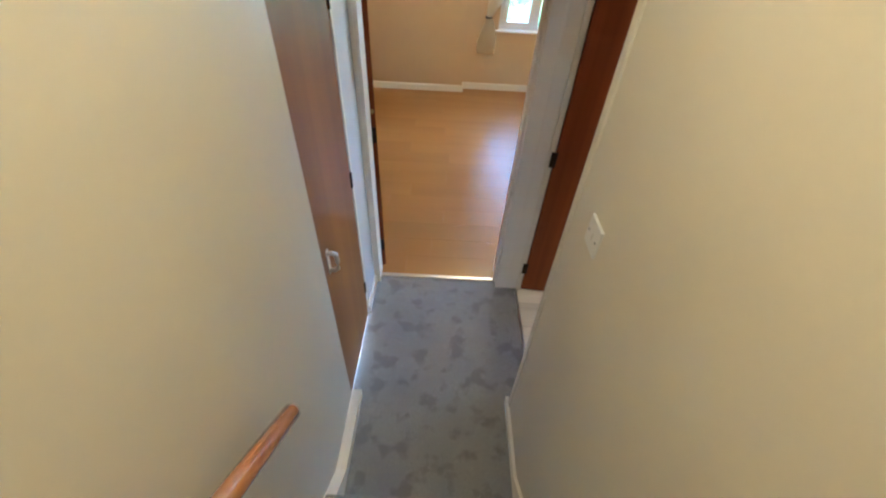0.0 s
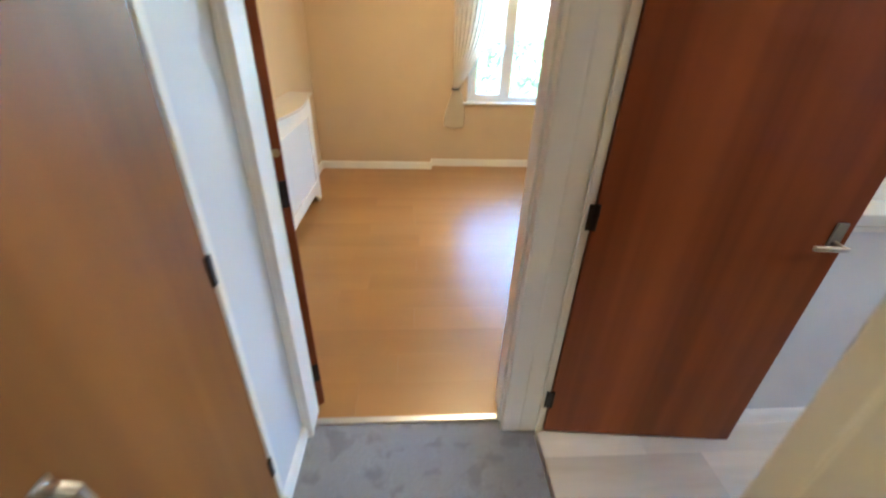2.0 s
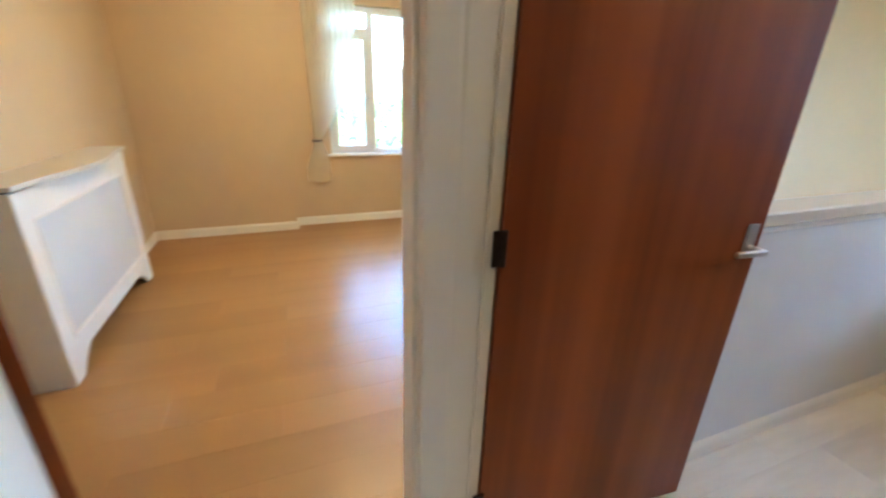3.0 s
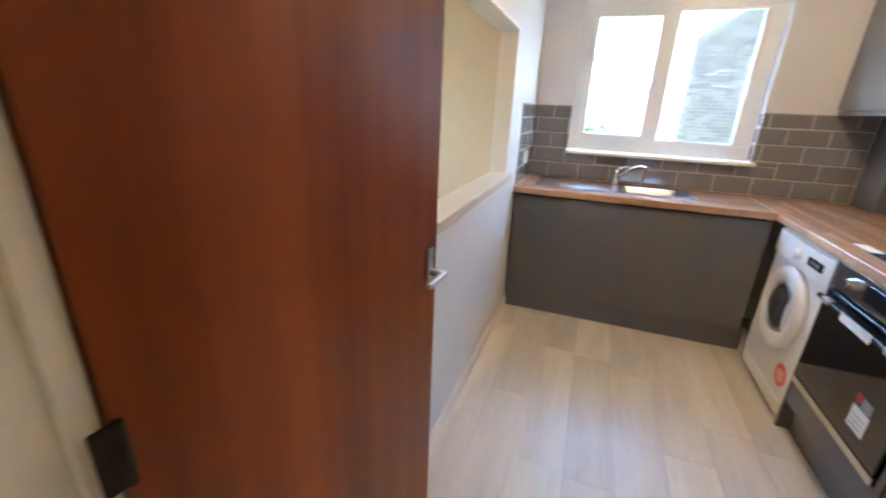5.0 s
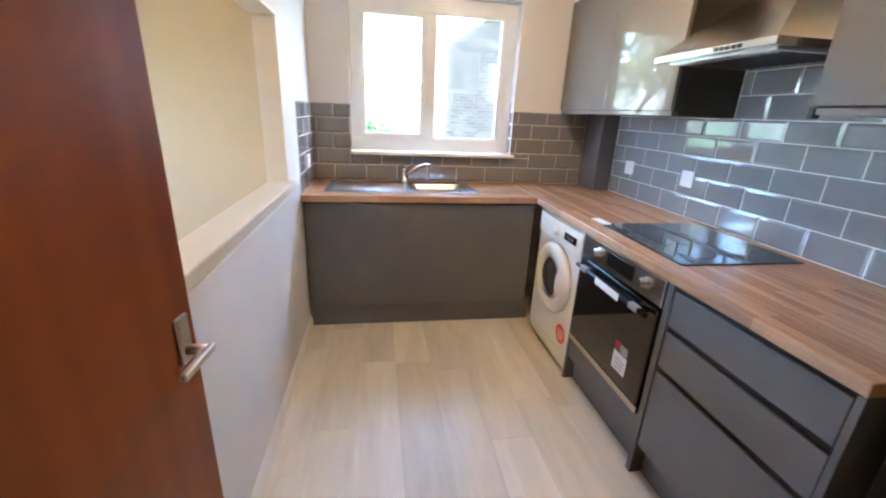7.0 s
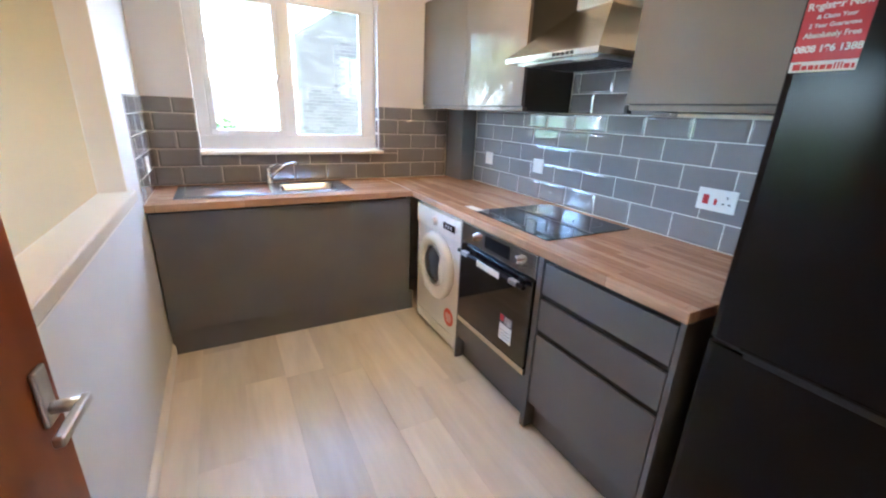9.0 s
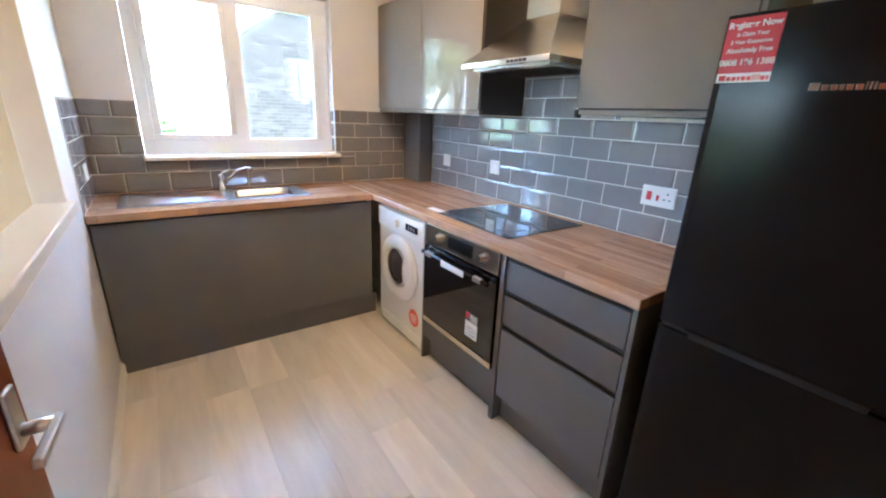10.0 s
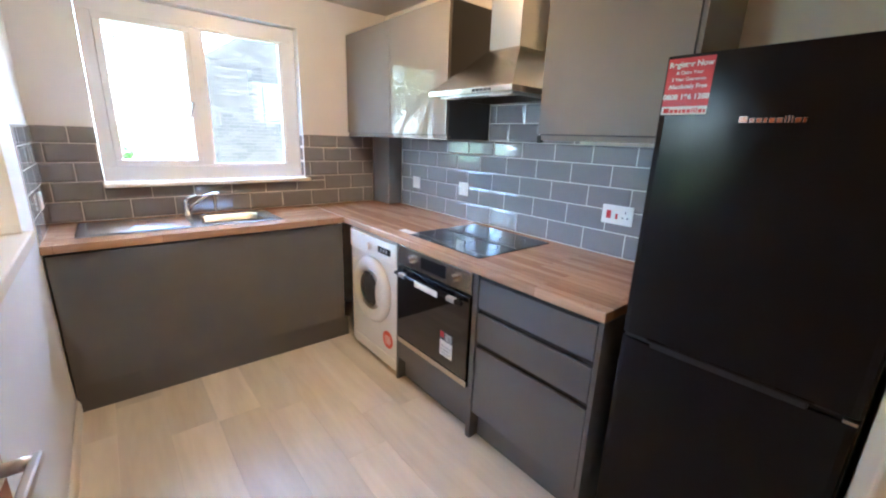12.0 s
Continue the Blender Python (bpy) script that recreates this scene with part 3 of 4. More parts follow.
# ---- kitchen: base units, worktop, appliances ----
YF = 0.725   # fronts of the hob run
XF = 3.245   # fronts of the sink run
k = thing("base_cabinet", "graphite grey base unit with plain doors under the sink", "cabinet", (3.5, 1.5, 0))
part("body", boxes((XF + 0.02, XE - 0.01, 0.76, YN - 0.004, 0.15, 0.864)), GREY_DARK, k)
part("door", boxes((XF, XF + 0.019, 0.738, 2.216, 0.155, 0.850), bevel=0.002), GREY_MATT, k, "wide graphite grey flat front")
# strip behind the gap under the worktop, its shade put into the black
part("channel", boxes((XF + 0.012, XF + 0.0195, 0.76, YN - 0.006, 0.853, 0.864)), SHADOW_GAP, k, "handle channel with its shade painted black")
part("plinth", boxes((XF + 0.022, XF + 0.036, 0.70, YN - 0.004, 0.0, 0.149), bevel=0.001), GREY_MATT, k)

k = thing("drawer_cabinet", "graphite grey unit with three drawers beside the oven", "cabinet", (1.62, 0.4, 0))
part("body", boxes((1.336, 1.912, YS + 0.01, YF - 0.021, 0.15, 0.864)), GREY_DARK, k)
for z0, z1 in ((0.706, 0.845), (0.536, 0.680), (0.155, 0.512)):
    part("drawer_front", boxes((1.338, 1.910, YF - 0.019, YF, z0, z1), bevel=0.003), GREY_MATT, k, "graphite grey handleless drawer front")
# strips in the drawer gaps, blackened to hold the recess shade
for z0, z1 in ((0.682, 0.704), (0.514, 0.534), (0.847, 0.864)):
    part("channel", boxes((1.338, 1.910, YF - 0.0205, YF - 0.010, z0, z1)), SHADOW_GAP, k, "handle channel with its shade painted black")
part("plinth", boxes((1.336, 1.912, YF - 0.065, YF - 0.05, 0.0, 0.149)), GREY_MATT, k)
solo("end_panel", boxes((1.314, 1.333, YS + 0.01, YF + 0.006, 0, 0.864), bevel=0.002), GREY_MATT, "graphite grey end panel beside the fridge", "panel")

k = thing("oven_housing", "graphite grey housing around the built-in oven", "cabinet", (2.24, 0.4, 0))
part("side_panel", boxes((1.915, 1.944, YS + 0.01, YF + 0.004, 0, 0.864), bevel=0.002), GREY_MATT, k)
part("side_panel", boxes((2.556, 2.574, YS + 0.01, YF + 0.004, 0, 0.864), bevel=0.002), GREY_MATT, k)
part("filler", boxes((1.946, 2.554, YF - 0.018, YF, 0.152, 0.268), bevel=0.002), GREY_MATT, k)
part("plinth", boxes((1.946, 2.554, YF - 0.065, YF - 0.05, 0.0, 0.149)), GREY_MATT, k)
part("shelf", boxes((1.946, 2.554, YS + 0.02, YF - 0.03, 0.24, 0.262)), GREY_DARK, k)

ov = thing("oven", "black glass built-in oven with a steel control panel", "oven", (2.25, 0.5, 0.27))
part("body", boxes((1.965, 2.535, YS + 0.05, YF - 0.02, 0.272, 0.858)), GREY_DARK, ov)
part("control_panel", boxes((1.950, 2.550, YF - 0.018, YF + 0.010, 0.755, 0.862), bevel=0.003), STEEL, ov, "brushed steel control panel")
part("door", boxes((1.952, 2.548, YF - 0.018, YF + 0.016, 0.312, 0.742), bevel=0.004), BLACK_GLASS, ov, "black glass door")
part("trim", boxes((1.952, 2.548, YF - 0.018, YF + 0.014, 0.272, 0.305), bevel=0.002), STEEL, ov, "steel bottom trim")
part("display", boxes((2.135, 2.335, YF + 0.0105, YF + 0.0125, 0.780, 0.842), bevel=0.0005), DISPLAY, ov, "black digital display")
for x in (2.415, 2.060):
    bm = bmesh.new()
    disc(bm, (x, YF + 0.013, 0.810), 0.026, "y", 0.006, 28)
    disc(bm, (x, YF + 0.025, 0.810), 0.019, "y", 0.024, 28, 0.003)
    part("knob", bm, CHROME, ov, "silver control knob", smooth=False)
bm = bmesh.new()
tube(bm, [(1.975, YF + 0.044, 0.712), (2.525, YF + 0.044, 0.712)], 0.011, 14)
for x in (2.03, 2.47):
    box(bm, x - 0.016, x + 0.016, YF + 0.014, YF + 0.045, 0.704, 0.720, 0.003)
hd = part("handle", bm, BLACK_FRIDGE, ov, "black bar handle")
for x in (2.045, 2.455):
    part("end_cap", boxes((x - 0.028, x + 0.028, YF + 0.032, YF + 0.0575, 0.700, 0.7245), bevel=0.005), GREY_PLASTIC, hd, "grey end cap")
part("label", boxes((2.14, 2.33, YF + 0.0555, YF + 0.056, 0.690, 0.722)), PAPER, ov, "white paper label on the handle")
st = part("energy_label", boxes((2.055, 2.150, YF + 0.0165, YF + 0.0170, 0.370, 0.455)), PAPER, ov, "white energy sticker with printed panel")
part("print_panel", boxes((2.055, 2.150, YF + 0.0165, YF + 0.0171, 0.456, 0.505)), INK, st)
part("print_panel", boxes((2.120, 2.148, YF + 0.0172, YF + 0.0175, 0.470, 0.502)), RED, st)
for i in range(4):
    part("print_line", boxes((2.060, 2.112, YF + 0.0172, YF + 0.0175, 0.463 + i * 0.010, 0.467 + i * 0.010)), PAPER, st)
for i in range(3):
    part("print_line", boxes((2.068, 2.140, YF + 0.0171, YF + 0.0174, 0.386 + i * 0.018, 0.389 + i * 0.018)), INK, st)

# washing machine
wm = thing("washing_machine", "white front-loading washing machine with a red sticker", "washing machine", (2.85, 0.4, 0))
part("body", boxes((2.577, 3.158, YS + 0.08, YF - 0.008, 0.022, 0.852), bevel=0.012), WHITE_ENAMEL, wm)
bm = bmesh.new()
prism(bm, [(2.582, YF - 0.009), (3.153, YF - 0.009), (3.148, YF + 0.002), (3.05, YF + 0.012), (2.86, YF + 0.017), (2.67, YF + 0.012), (2.590, YF + 0.002)], "z", 0.725, 0.846)
part("control_panel", bm, WHITE_PLASTIC, wm, "white bowed control panel")
part("display", boxes((2.63, 2.765, YF + 0.010, YF + 0.017, 0.768, 0.808), bevel=0.002), DISPLAY, wm, "black display")
for x in (2.66, 2.69, 2.72):
    part("display_digit", boxes((x, x + 0.014, YF + 0.0171, YF + 0.0175, 0.778, 0.798)), GREY_PLASTIC, wm)
bm = bmesh.new()
disc(bm, (2.862, YF + 0.018, 0.785), 0.033, "y", 0.006, 30)
disc(bm, (2.862, YF + 0.030, 0.785), 0.024, "y", 0.024, 30, 0.004)
part("dial", bm, WHITE_PLASTIC, wm, "white programme dial")
part("drawer", boxes((2.945, 3.110, YF + 0.002, YF + 0.012, 0.742, 0.832), bevel=0.004), WHITE_PLASTIC, wm, "white detergent drawer")
bm = bmesh.new()
ring(bm, (2.862, YF + 0.004, 0.495), 0.172, 0.046, "y", 56, 14, 0.62)
dr = part("door", bm, WHITE_PLASTIC, wm, "round white porthole door", smooth=True)
bm = bmesh.new()
bmesh.ops.create_uvsphere(bm, u_segments=28, v_segments=14, radius=1, matrix=Matrix.LocRotScale((2.752, YF + 0.012, 0.495), None, (0.044, 0.022, 0.105)))
part("door_handle", bm, WHITE_PLASTIC, dr, "white grip", smooth=True)
bm = bmesh.new()
ring(bm, (2.885, YF + 0.010, 0.495), 0.126, 0.012, "y", 44, 10, 1.0)
part("chrome_ring", bm, SATIN, dr, smooth=True)
bm = bmesh.new()
bmesh.ops.create_uvsphere(bm, u_segments=36, v_segments=18, radius=1, matrix=Matrix.LocRotScale((2.885, YF + 0.004, 0.495), None, (0.120, 0.035, 0.120)))
part("glass", bm, DARK_GLASS, dr, "dark domed door glass", smooth=True)
bm = bmesh.new()
disc(bm, (2.690, YF - 0.0072, 0.205), 0.058, "y", 0.0016, 36)
sk = part("sticker", bm, RED_LIGHT, wm, "round red sticker")
for i, w in enumerate((0.05, 0.07, 0.08, 0.06)):
    part("print_line", boxes((2.690 - w / 2, 2.690 + w / 2, YF - 0.0064, YF - 0.006, 0.175 + i * 0.016, 0.181 + i * 0.016)), PAPER, sk)
part("kick_panel", boxes((2.60, 3.115, YF - 0.012, YF - 0.004, 0.028, 0.10), bevel=0.003), WHITE_PLASTIC, wm)
for x in (2.63, 3.08):
    for y in (0.18, 0.64):
        bm = bmesh.new()
        disc(bm, (x, y, 0.012), 0.022, "z", 0.024, 14)
        part("foot", bm, GREY_DARK, wm)

# worktop in two runs
wt = thing("worktop", "oak stave laminate worktop in an L shape", "worktop", (2.6, 0.5, 0.866))
bm = bmesh.new()
box(bm, 1.312, XE - 0.001, YS, YF + 0.012, 0.866, 0.905, 0.004, 3)
part("long_run", bm, TOP_X, wt)
bm = bmesh.new()
prism(bm, [(3.216, YF + 0.0125), (3.364, YF + 0.0125), (3.364, YN - 0.002), (3.216, YN - 0.002)], "z", 0.866, 0.905)
for r in ((3.364, 3.690, YF + 0.0125, 1.150, 0.866, 0.905), (3.364, 3.690, 1.555, YN - 0.002, 0.866, 0.905), (3.690, XE - 0.001, YF + 0.0125, YN - 0.002, 0.866, 0.905)):
    box(bm, *r)
part("short_run", bm, TOP_Y, wt)
solo("worktop_joint", boxes((3.216, XE - 0.002, YF + 0.0110, YF + 0.0135, 0.9052, 0.9058)), SATIN, "thin metal joint strip in the worktop", "joint strip")

# sink
sk = thing("sink", "stainless steel inset sink with a ribbed drainer", "sink", (3.53, 1.6, 0.905))
bm = bmesh.new()
x0, x1, y0, y1, zt = 3.322, 3.735, 1.105, 2.105, 0.909
for r in ((x0, 3.375, y0, y1, 0.9052, zt), (3.682, x1, y0, y1, 0.9052, zt), (3.375, 3.682, y0, 1.162, 0.9052, zt), (3.375, 3.682, 1.545, 1.60, 0.9052, zt), (3.375, 3.682, 2.06, y1, 0.9052, zt)):
    box(bm, *r)
part("rim", bm, SINK_STEEL, sk)
bm = bmesh.new()
prof = [(0.0, 0.0), (0.012, -0.012), (0.020, -0.10), (0.045, -0.145), (0.075, -0.150)]
loops = []
for d, z in prof:
    xa, xb, ya, yb, r = 3.375 + d, 3.682 - d, 1.162 + d, 1.545 - d, 0.05
    loop = []
    for cx, cy, a0 in ((xb - r, yb - r, 0), (xa + r, yb - r, 90), (xa + r, ya + r, 180), (xb - r, ya + r, 270)):
        for q in range(5):
            a = radians(a0 + q * 22.5)
            loop.append(bm.verts.new((cx + r * math.cos(a), cy + r * math.sin(a), zt - 0.001 + z)))
    loops.append(loop)
for s, t in zip(loops, loops[1:]):
    for i in range(len(s)):
        bm.faces.new((s[i], s[(i + 1) % len(s)], t[(i + 1) % len(s)], t[i]))
bm.faces.new(loops[-1])
# corner gussets between the square cut-out and the rounded bowl
sq = [bm.verts.new(p) for p in ((3.682, 1.545, zt - 0.001), (3.375, 1.545, zt - 0.001), (3.375, 1.162, zt - 0.001), (3.682, 1.162, zt - 0.001))]
for c in range(4):
    for q in range(4):
        bm.faces.new((sq[c], loops[0][c * 5 + q], loops[0][c * 5 + q + 1]))
bmesh.ops.recalc_face_normals(bm, faces=bm.faces[:])
part("bowl", bm, SINK_STEEL, sk, "deep rounded steel bowl", smooth=True)
bm = bmesh.new()
disc(bm, (3.53, 1.353, 0.7605), 0.042, "z", 0.006, 28)
part("waste", bm, CHROME, sk)
bm = bmesh.new()
n = 60
up = []
for i in range(n + 1):
    x = 3.375 + 0.307 * i / n
    z = zt - 0.005 + 0.0035 * (0.5 + 0.5 * math.cos(i / n * 11 * 2 * math.pi))
    up.append((bm.verts.new((x, 1.60, z - 0.002)), bm.verts.new((x, 2.06, z))))
for a, b in zip(up, up[1:]):
    bm.faces.new((a[0], b[0], b[1], a[1]))
part("drainer", bm, SINK_STEEL, sk, "ribbed steel drainer", smooth=True)
tp = thing("tap", "chrome mixer tap with a swivel spout", "tap", (3.705, 1.575, 0.909))
bm = bmesh.new()
tube(bm, [(3.705, 1.575, 0.909), (3.705, 1.575, 0.918), (3.705, 1.575, 0.92), (3.705, 1.575, 0.985), (3.705, 1.575, 1.0), (3.705, 1.575, 1.012)], [0.027, 0.027, 0.022, 0.020, 0.021, 0.016], 18)
part("body", bm, CHROME, tp, smooth=True)
bm = bmesh.new()
tube(bm, [(3.705, 1.57, 0.945), (3.69, 1.535, 0.985), (3.66, 1.475, 1.035), (3.63, 1.43, 1.052), (3.61, 1.405, 1.046)], [0.012, 0.012, 0.011, 0.012, 0.012], 14)
part("spout", bm, CHROME, tp, smooth=True)
bm = bmesh.new()
tube(bm, [(3.705, 1.575, 1.012), (3.700, 1.56, 1.022), (3.695, 1.515, 1.040)], [0.012, 0.008, 0.006], 12)
part("lever", bm, CHROME, tp, smooth=True)

# hob
hb = thing("hob", "black glass ceramic hob set in the worktop", "hob", (2.3, 0.38, 0.905))
part("glass", boxes((1.990, 2.575, 0.115, 0.655, 0.9055, 0.911), bevel=0.002), BLACK_GLASS, hb)
for x, y, r in ((2.14, 0.25, 0.072), (2.14, 0.50, 0.09), (2.42, 0.25, 0.09), (2.42, 0.50, 0.072)):
    bm = bmesh.new()
    ring(bm, (x, y, 0.9112), r, 0.0012, "z", 48, 4, 0.15)
    part("zone", bm, INK, hb, "thin grey cooking zone ring")
part("control_strip", boxes((2.20, 2.38, 0.625, 0.628, 0.9111, 0.9113)), GREY_PLASTIC, hb)
lf = thing("leaflet", "white paper leaflet lying by the hob", "leaflet", (2.60, 0.6, 0.906))
bm = boxes((2.55, 2.67, 0.605, 0.655, 0.9112, 0.9122))
part("sheet", bm, PAPER, lf)

# extractor hood
hd = thing("extractor_hood", "brushed steel chimney extractor hood", "extractor hood", (2.28, 0.3, 1.65))
HX0, HX1, HY1 = 1.975, 2.565, 0.535
part("rim", boxes((HX0, HX1, YS + 0.002, HY1, 1.655, 1.681), bevel=0.002), STEEL, hd)
bm = bmesh.new()
CX0, CX1, CY1 = 2.165, 2.375, 0.285
lo = [bm.verts.new(p) for p in ((HX0 + 0.004, YS + 0.004, 1.681), (HX1 - 0.004, YS + 0.004, 1.681), (HX1 - 0.004, HY1 - 0.004, 1.681), (HX0 + 0.004, HY1 - 0.004, 1.681))]
hi = [bm.verts.new(p) for p in ((CX0, YS + 0.004, 1.895), (CX1, YS + 0.004, 1.895), (CX1, CY1, 1.895), (CX0, CY1, 1.895))]
for i in range(4):
    bm.faces.new((lo[i], lo[(i + 1) % 4], hi[(i + 1) % 4], hi[i]))
bm.faces.new(hi)
bmesh.ops.recalc_face_normals(bm, faces=bm.faces[:])
part("canopy", bm, STEEL, hd)
part("chimney", boxes((CX0, CX1, YS + 0.004, CY1, 1.895, H), bevel=0.002), STEEL, hd)
part("filter", boxes((HX0 + 0.04, HX1 - 0.04, YS + 0.05, HY1 - 0.05, 1.649, 1.655), bevel=0.001), SATIN, hd, "ribbed metal grease filter")
for i in range(12):
    x = HX0 + 0.08 + i * 0.039
    part("filter_slat", boxes((x, x + 0.012, YS + 0.09, HY1 - 0.12, 1.646, 1.649)), GREY_DARK, hd)
for x in (2.10, 2.44):
    part("lamp_strip", boxes((x - 0.06, x + 0.06, HY1 - 0.085, HY1 - 0.055, 1.6455, 1.649)), WHITE_PLASTIC, hd, "white lamp cover")
for i in range(5):
    part("button", boxes((2.105 + i * 0.026, 2.121 + i * 0.026, HY1, HY1 + 0.004, 1.662, 1.675), bevel=0.002), GREY_DARK, hd)


# wall units
def wall_unit(x0, x1, z0, doors, label):
    u = thing("wall_cabinet", label, "cabinet", ((x0 + x1) / 2, 0.2, z0), group="wall cabinets")
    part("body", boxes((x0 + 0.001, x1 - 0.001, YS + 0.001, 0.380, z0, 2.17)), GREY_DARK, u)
    w = (x1 - x0) / doors
    for i in range(doors):
        d = part("door", boxes((x0 + i * w + 0.0006, x0 + (i + 1) * w - 0.0006, 0.382, 0.401, z0 + 0.024, 2.17), bevel=0.0015), GREY_GLOSS, u, "high gloss grey door")
    part("light_rail", boxes((x0, x1, 0.360, 0.392, z0 - 0.002, z0 + 0.020), bevel=0.002), GREY_GLOSS, u, "grey grip rail under the doors")
    return u


wall_unit(2.572, XE - 0.004, 1.440, 2, "high gloss pale grey double wall cabinet in the corner")
u = wall_unit(1.318, 1.918, 1.452, 1, "high gloss pale grey wall cabinet beside the hood")
part("bracket", boxes((1.906, 1.922, 0.370, 0.400, 1.438, 1.470), bevel=0.003), SHADOW_GAP, u, "black end bracket")
part("side_panel", boxes((1.300, 1.317, YS + 0.001, 0.395, 1.452, 2.17), bevel=0.001), GREY_GLOSS, u)
solo("corner_boxing", boxes((3.545, XE - 0.002, YS + 0.001, 0.175, 0.906, 1.439), bevel=0.003), GREY_MATT, "dark grey boxed-in pipe column in the corner", "boxing")

# fridge freezer
FX0, FX1, FY = 0.705, 1.255, 0.735
fz = thing("fridge_freezer", "tall black fridge freezer with a red sticker", "fridge", (0.98, 0.4, 0))
part("body", boxes((FX0 + 0.004, FX1 - 0.004, YS + 0.05, FY - 0.062, 0.02, 1.668), bevel=0.006), BLACK_FRIDGE, fz)


def fridge_door(z0, z1):
    bm = bmesh.new()
    out = [(FX0, FY - 0.055), (FX1, FY - 0.055), (FX1, FY - 0.012), (FX1 - 0.006, FY - 0.003), (FX1 - 0.02, FY), (FX0 + 0.02, FY), (FX0 + 0.006, FY - 0.003), (FX0, FY - 0.012)]
    prism(bm, out, "z", z0, z1)
    return bm


top = part("door", fridge_door(0.870, 1.672), BLACK_FRIDGE, fz, "black upper fridge door")
low = part("door", fridge_door(0.055, 0.850), BLACK_FRIDGE, fz, "black lower freezer door")
part("grip", boxes((FX0 + 0.09, FX1 - 0.09, FY - 0.018, FY + 0.001, 0.846, 0.866), bevel=0.004), SHADOW_GAP, low, "recessed black grip")
# fills the slit between the two doors, shade given as black colour
part("door_gap_fill", boxes((FX0 + 0.01, FX1 - 0.01, FY - 0.05, FY - 0.014, 0.851, 0.869)), SHADOW_GAP, fz)
part("lip", boxes((FX0 + 0.08, FX1 - 0.08, FY - 0.014, FY + 0.004, 0.866, 0.874), bevel=0.003), BLACK_FRIDGE, top, "black grip lip")
part("hinge_cover", boxes((FX0 + 0.004, FX0 + 0.03, FY - 0.02, FY + 0.003, 0.853, 0.862), bevel=0.002), SATIN, fz, "small grey hinge cap")
st = part("sticker", boxes((1.135, 1.246, FY + 0.0003, FY + 0.0008, 1.545, 1.664)), RED, top, "red and white registration sticker")
YT = FY + 0.0012
SX = 1.1905
for z, s, words, bold in ((1.648, 0.0185, "Register Now", 0.0005), (1.628, 0.0115, "& Claim Your", 0.0002), (1.612, 0.0115, "2 Year Guarantee", 0.0002),
                          (1.594, 0.0145, "Absolutely Free", 0.0003), (1.568, 0.0185, "0808 196 1388", 0.0005)):
    lettering("lettering", words, s, (SX, YT, z), 1, PAPER, st, bold)
part("white_strip", boxes((1.135, 1.246, FY + 0.0003, FY + 0.0009, 1.524, 1.5448)), PAPER, st)
x = 1.240
for w in (0.014, 0.009, 0.009, 0.006, 0.009, 0.009, 0.003, 0.003, 0.003, 0.009, 0.005):
    part("logo_shape", boxes((x - w, x, FY + 0.001, FY + 0.0014, 1.528, 1.5405 if w > 0.0095 or w < 0.004 else 1.537)), RED, st)
    x -= w + 0.0023
x = 1.060
for w in (0.018, 0.011, 0.011, 0.007, 0.011, 0.011, 0.003, 0.003, 0.003, 0.011, 0.006):
    part("logo_shape", boxes((x - w, x, FY + 0.0002, FY + 0.0022, 1.502, 1.517 if w > 0.012 or w < 0.004 else 1.513), bevel=0.0004), CHROME, top, "raised chrome logo shape")
    x -= w + 0.0032
for xx in (FX0 + 0.06, FX1 - 0.06):
    bm = bmesh.new()
    disc(bm, (xx, FY - 0.11, 0.012), 0.02, "z", 0.024, 14)
    part("foot", bm, SHADOW_GAP, fz)


# sockets and switches
def faceplate(name, label, category, centre, w, h, axis, out):
    """A white moulded plate on a wall; returns the thing and a helper for flush pieces on it."""
    s = thing(name, label, category, centre)
    cx, cy, cz = centre

    def bit(n, u, v, du, dv, d0, d1, m, lab="", bev=0.001):
        f = cx if axis == "x" else cy
        a = cy if axis == "x" else cx
        f0, f1 = sorted((f + out * d0, f + out * d1))
        r = (f0, f1, a + u - du, a + u + du, cz + v - dv, cz + v + dv) if axis == "x" else (a + u - du, a + u + du, f0, f1, cz + v - dv, cz + v + dv)
        return part(n, boxes(r, bevel=bev), m, s, lab)
    bit("plate", 0, 0, w / 2, h / 2, 0, 0.009, WHITE_PLASTIC, bev=0.003)
    return s, bit


s, bit = faceplate("light_switch", "white square light switch on the stair wall", "switch", (XW, 1.135, 1.398), 0.088, 0.088, "x", -1)
bit("rocker", 0, 0, 0.007, 0.011, 0.009, 0.014, WHITE_PLASTIC, "white rocker", 0.003)
for v in (-0.03, 0.03):
    bit("screw", v, 0, 0.004, 0.004, 0.009, 0.0095, GREY_PLASTIC, bev=0)
s, bit = faceplate("wall_socket", "white single fused outlet plate on the tiles", "socket", (3.325, YS, 1.103), 0.088, 0.088, "y", 1)
bit("rocker", -0.015, 0.01, 0.008, 0.012, 0.009, 0.0125, WHITE_PLASTIC)
bit("fuse_holder", 0.016, -0.01, 0.012, 0.014, 0.009, 0.0115, WHITE_PLASTIC)
s, bit = faceplate("wall_socket", "white single switched plate on the tiles", "socket", (2.775, YS, 1.113), 0.088, 0.088, "y", 1)
bit("rocker", 0, 0.0, 0.009, 0.013, 0.009, 0.013, WHITE_PLASTIC)
s, bit = faceplate("cooker_switch", "white cooker control plate with red switch and socket", "socket", (1.665, YS, 1.113), 0.155, 0.092, "y", 1)
bit("rocker", 0.040, 0.0, 0.012, 0.020, 0.009, 0.014, RED, "red cooker rocker", 0.003)
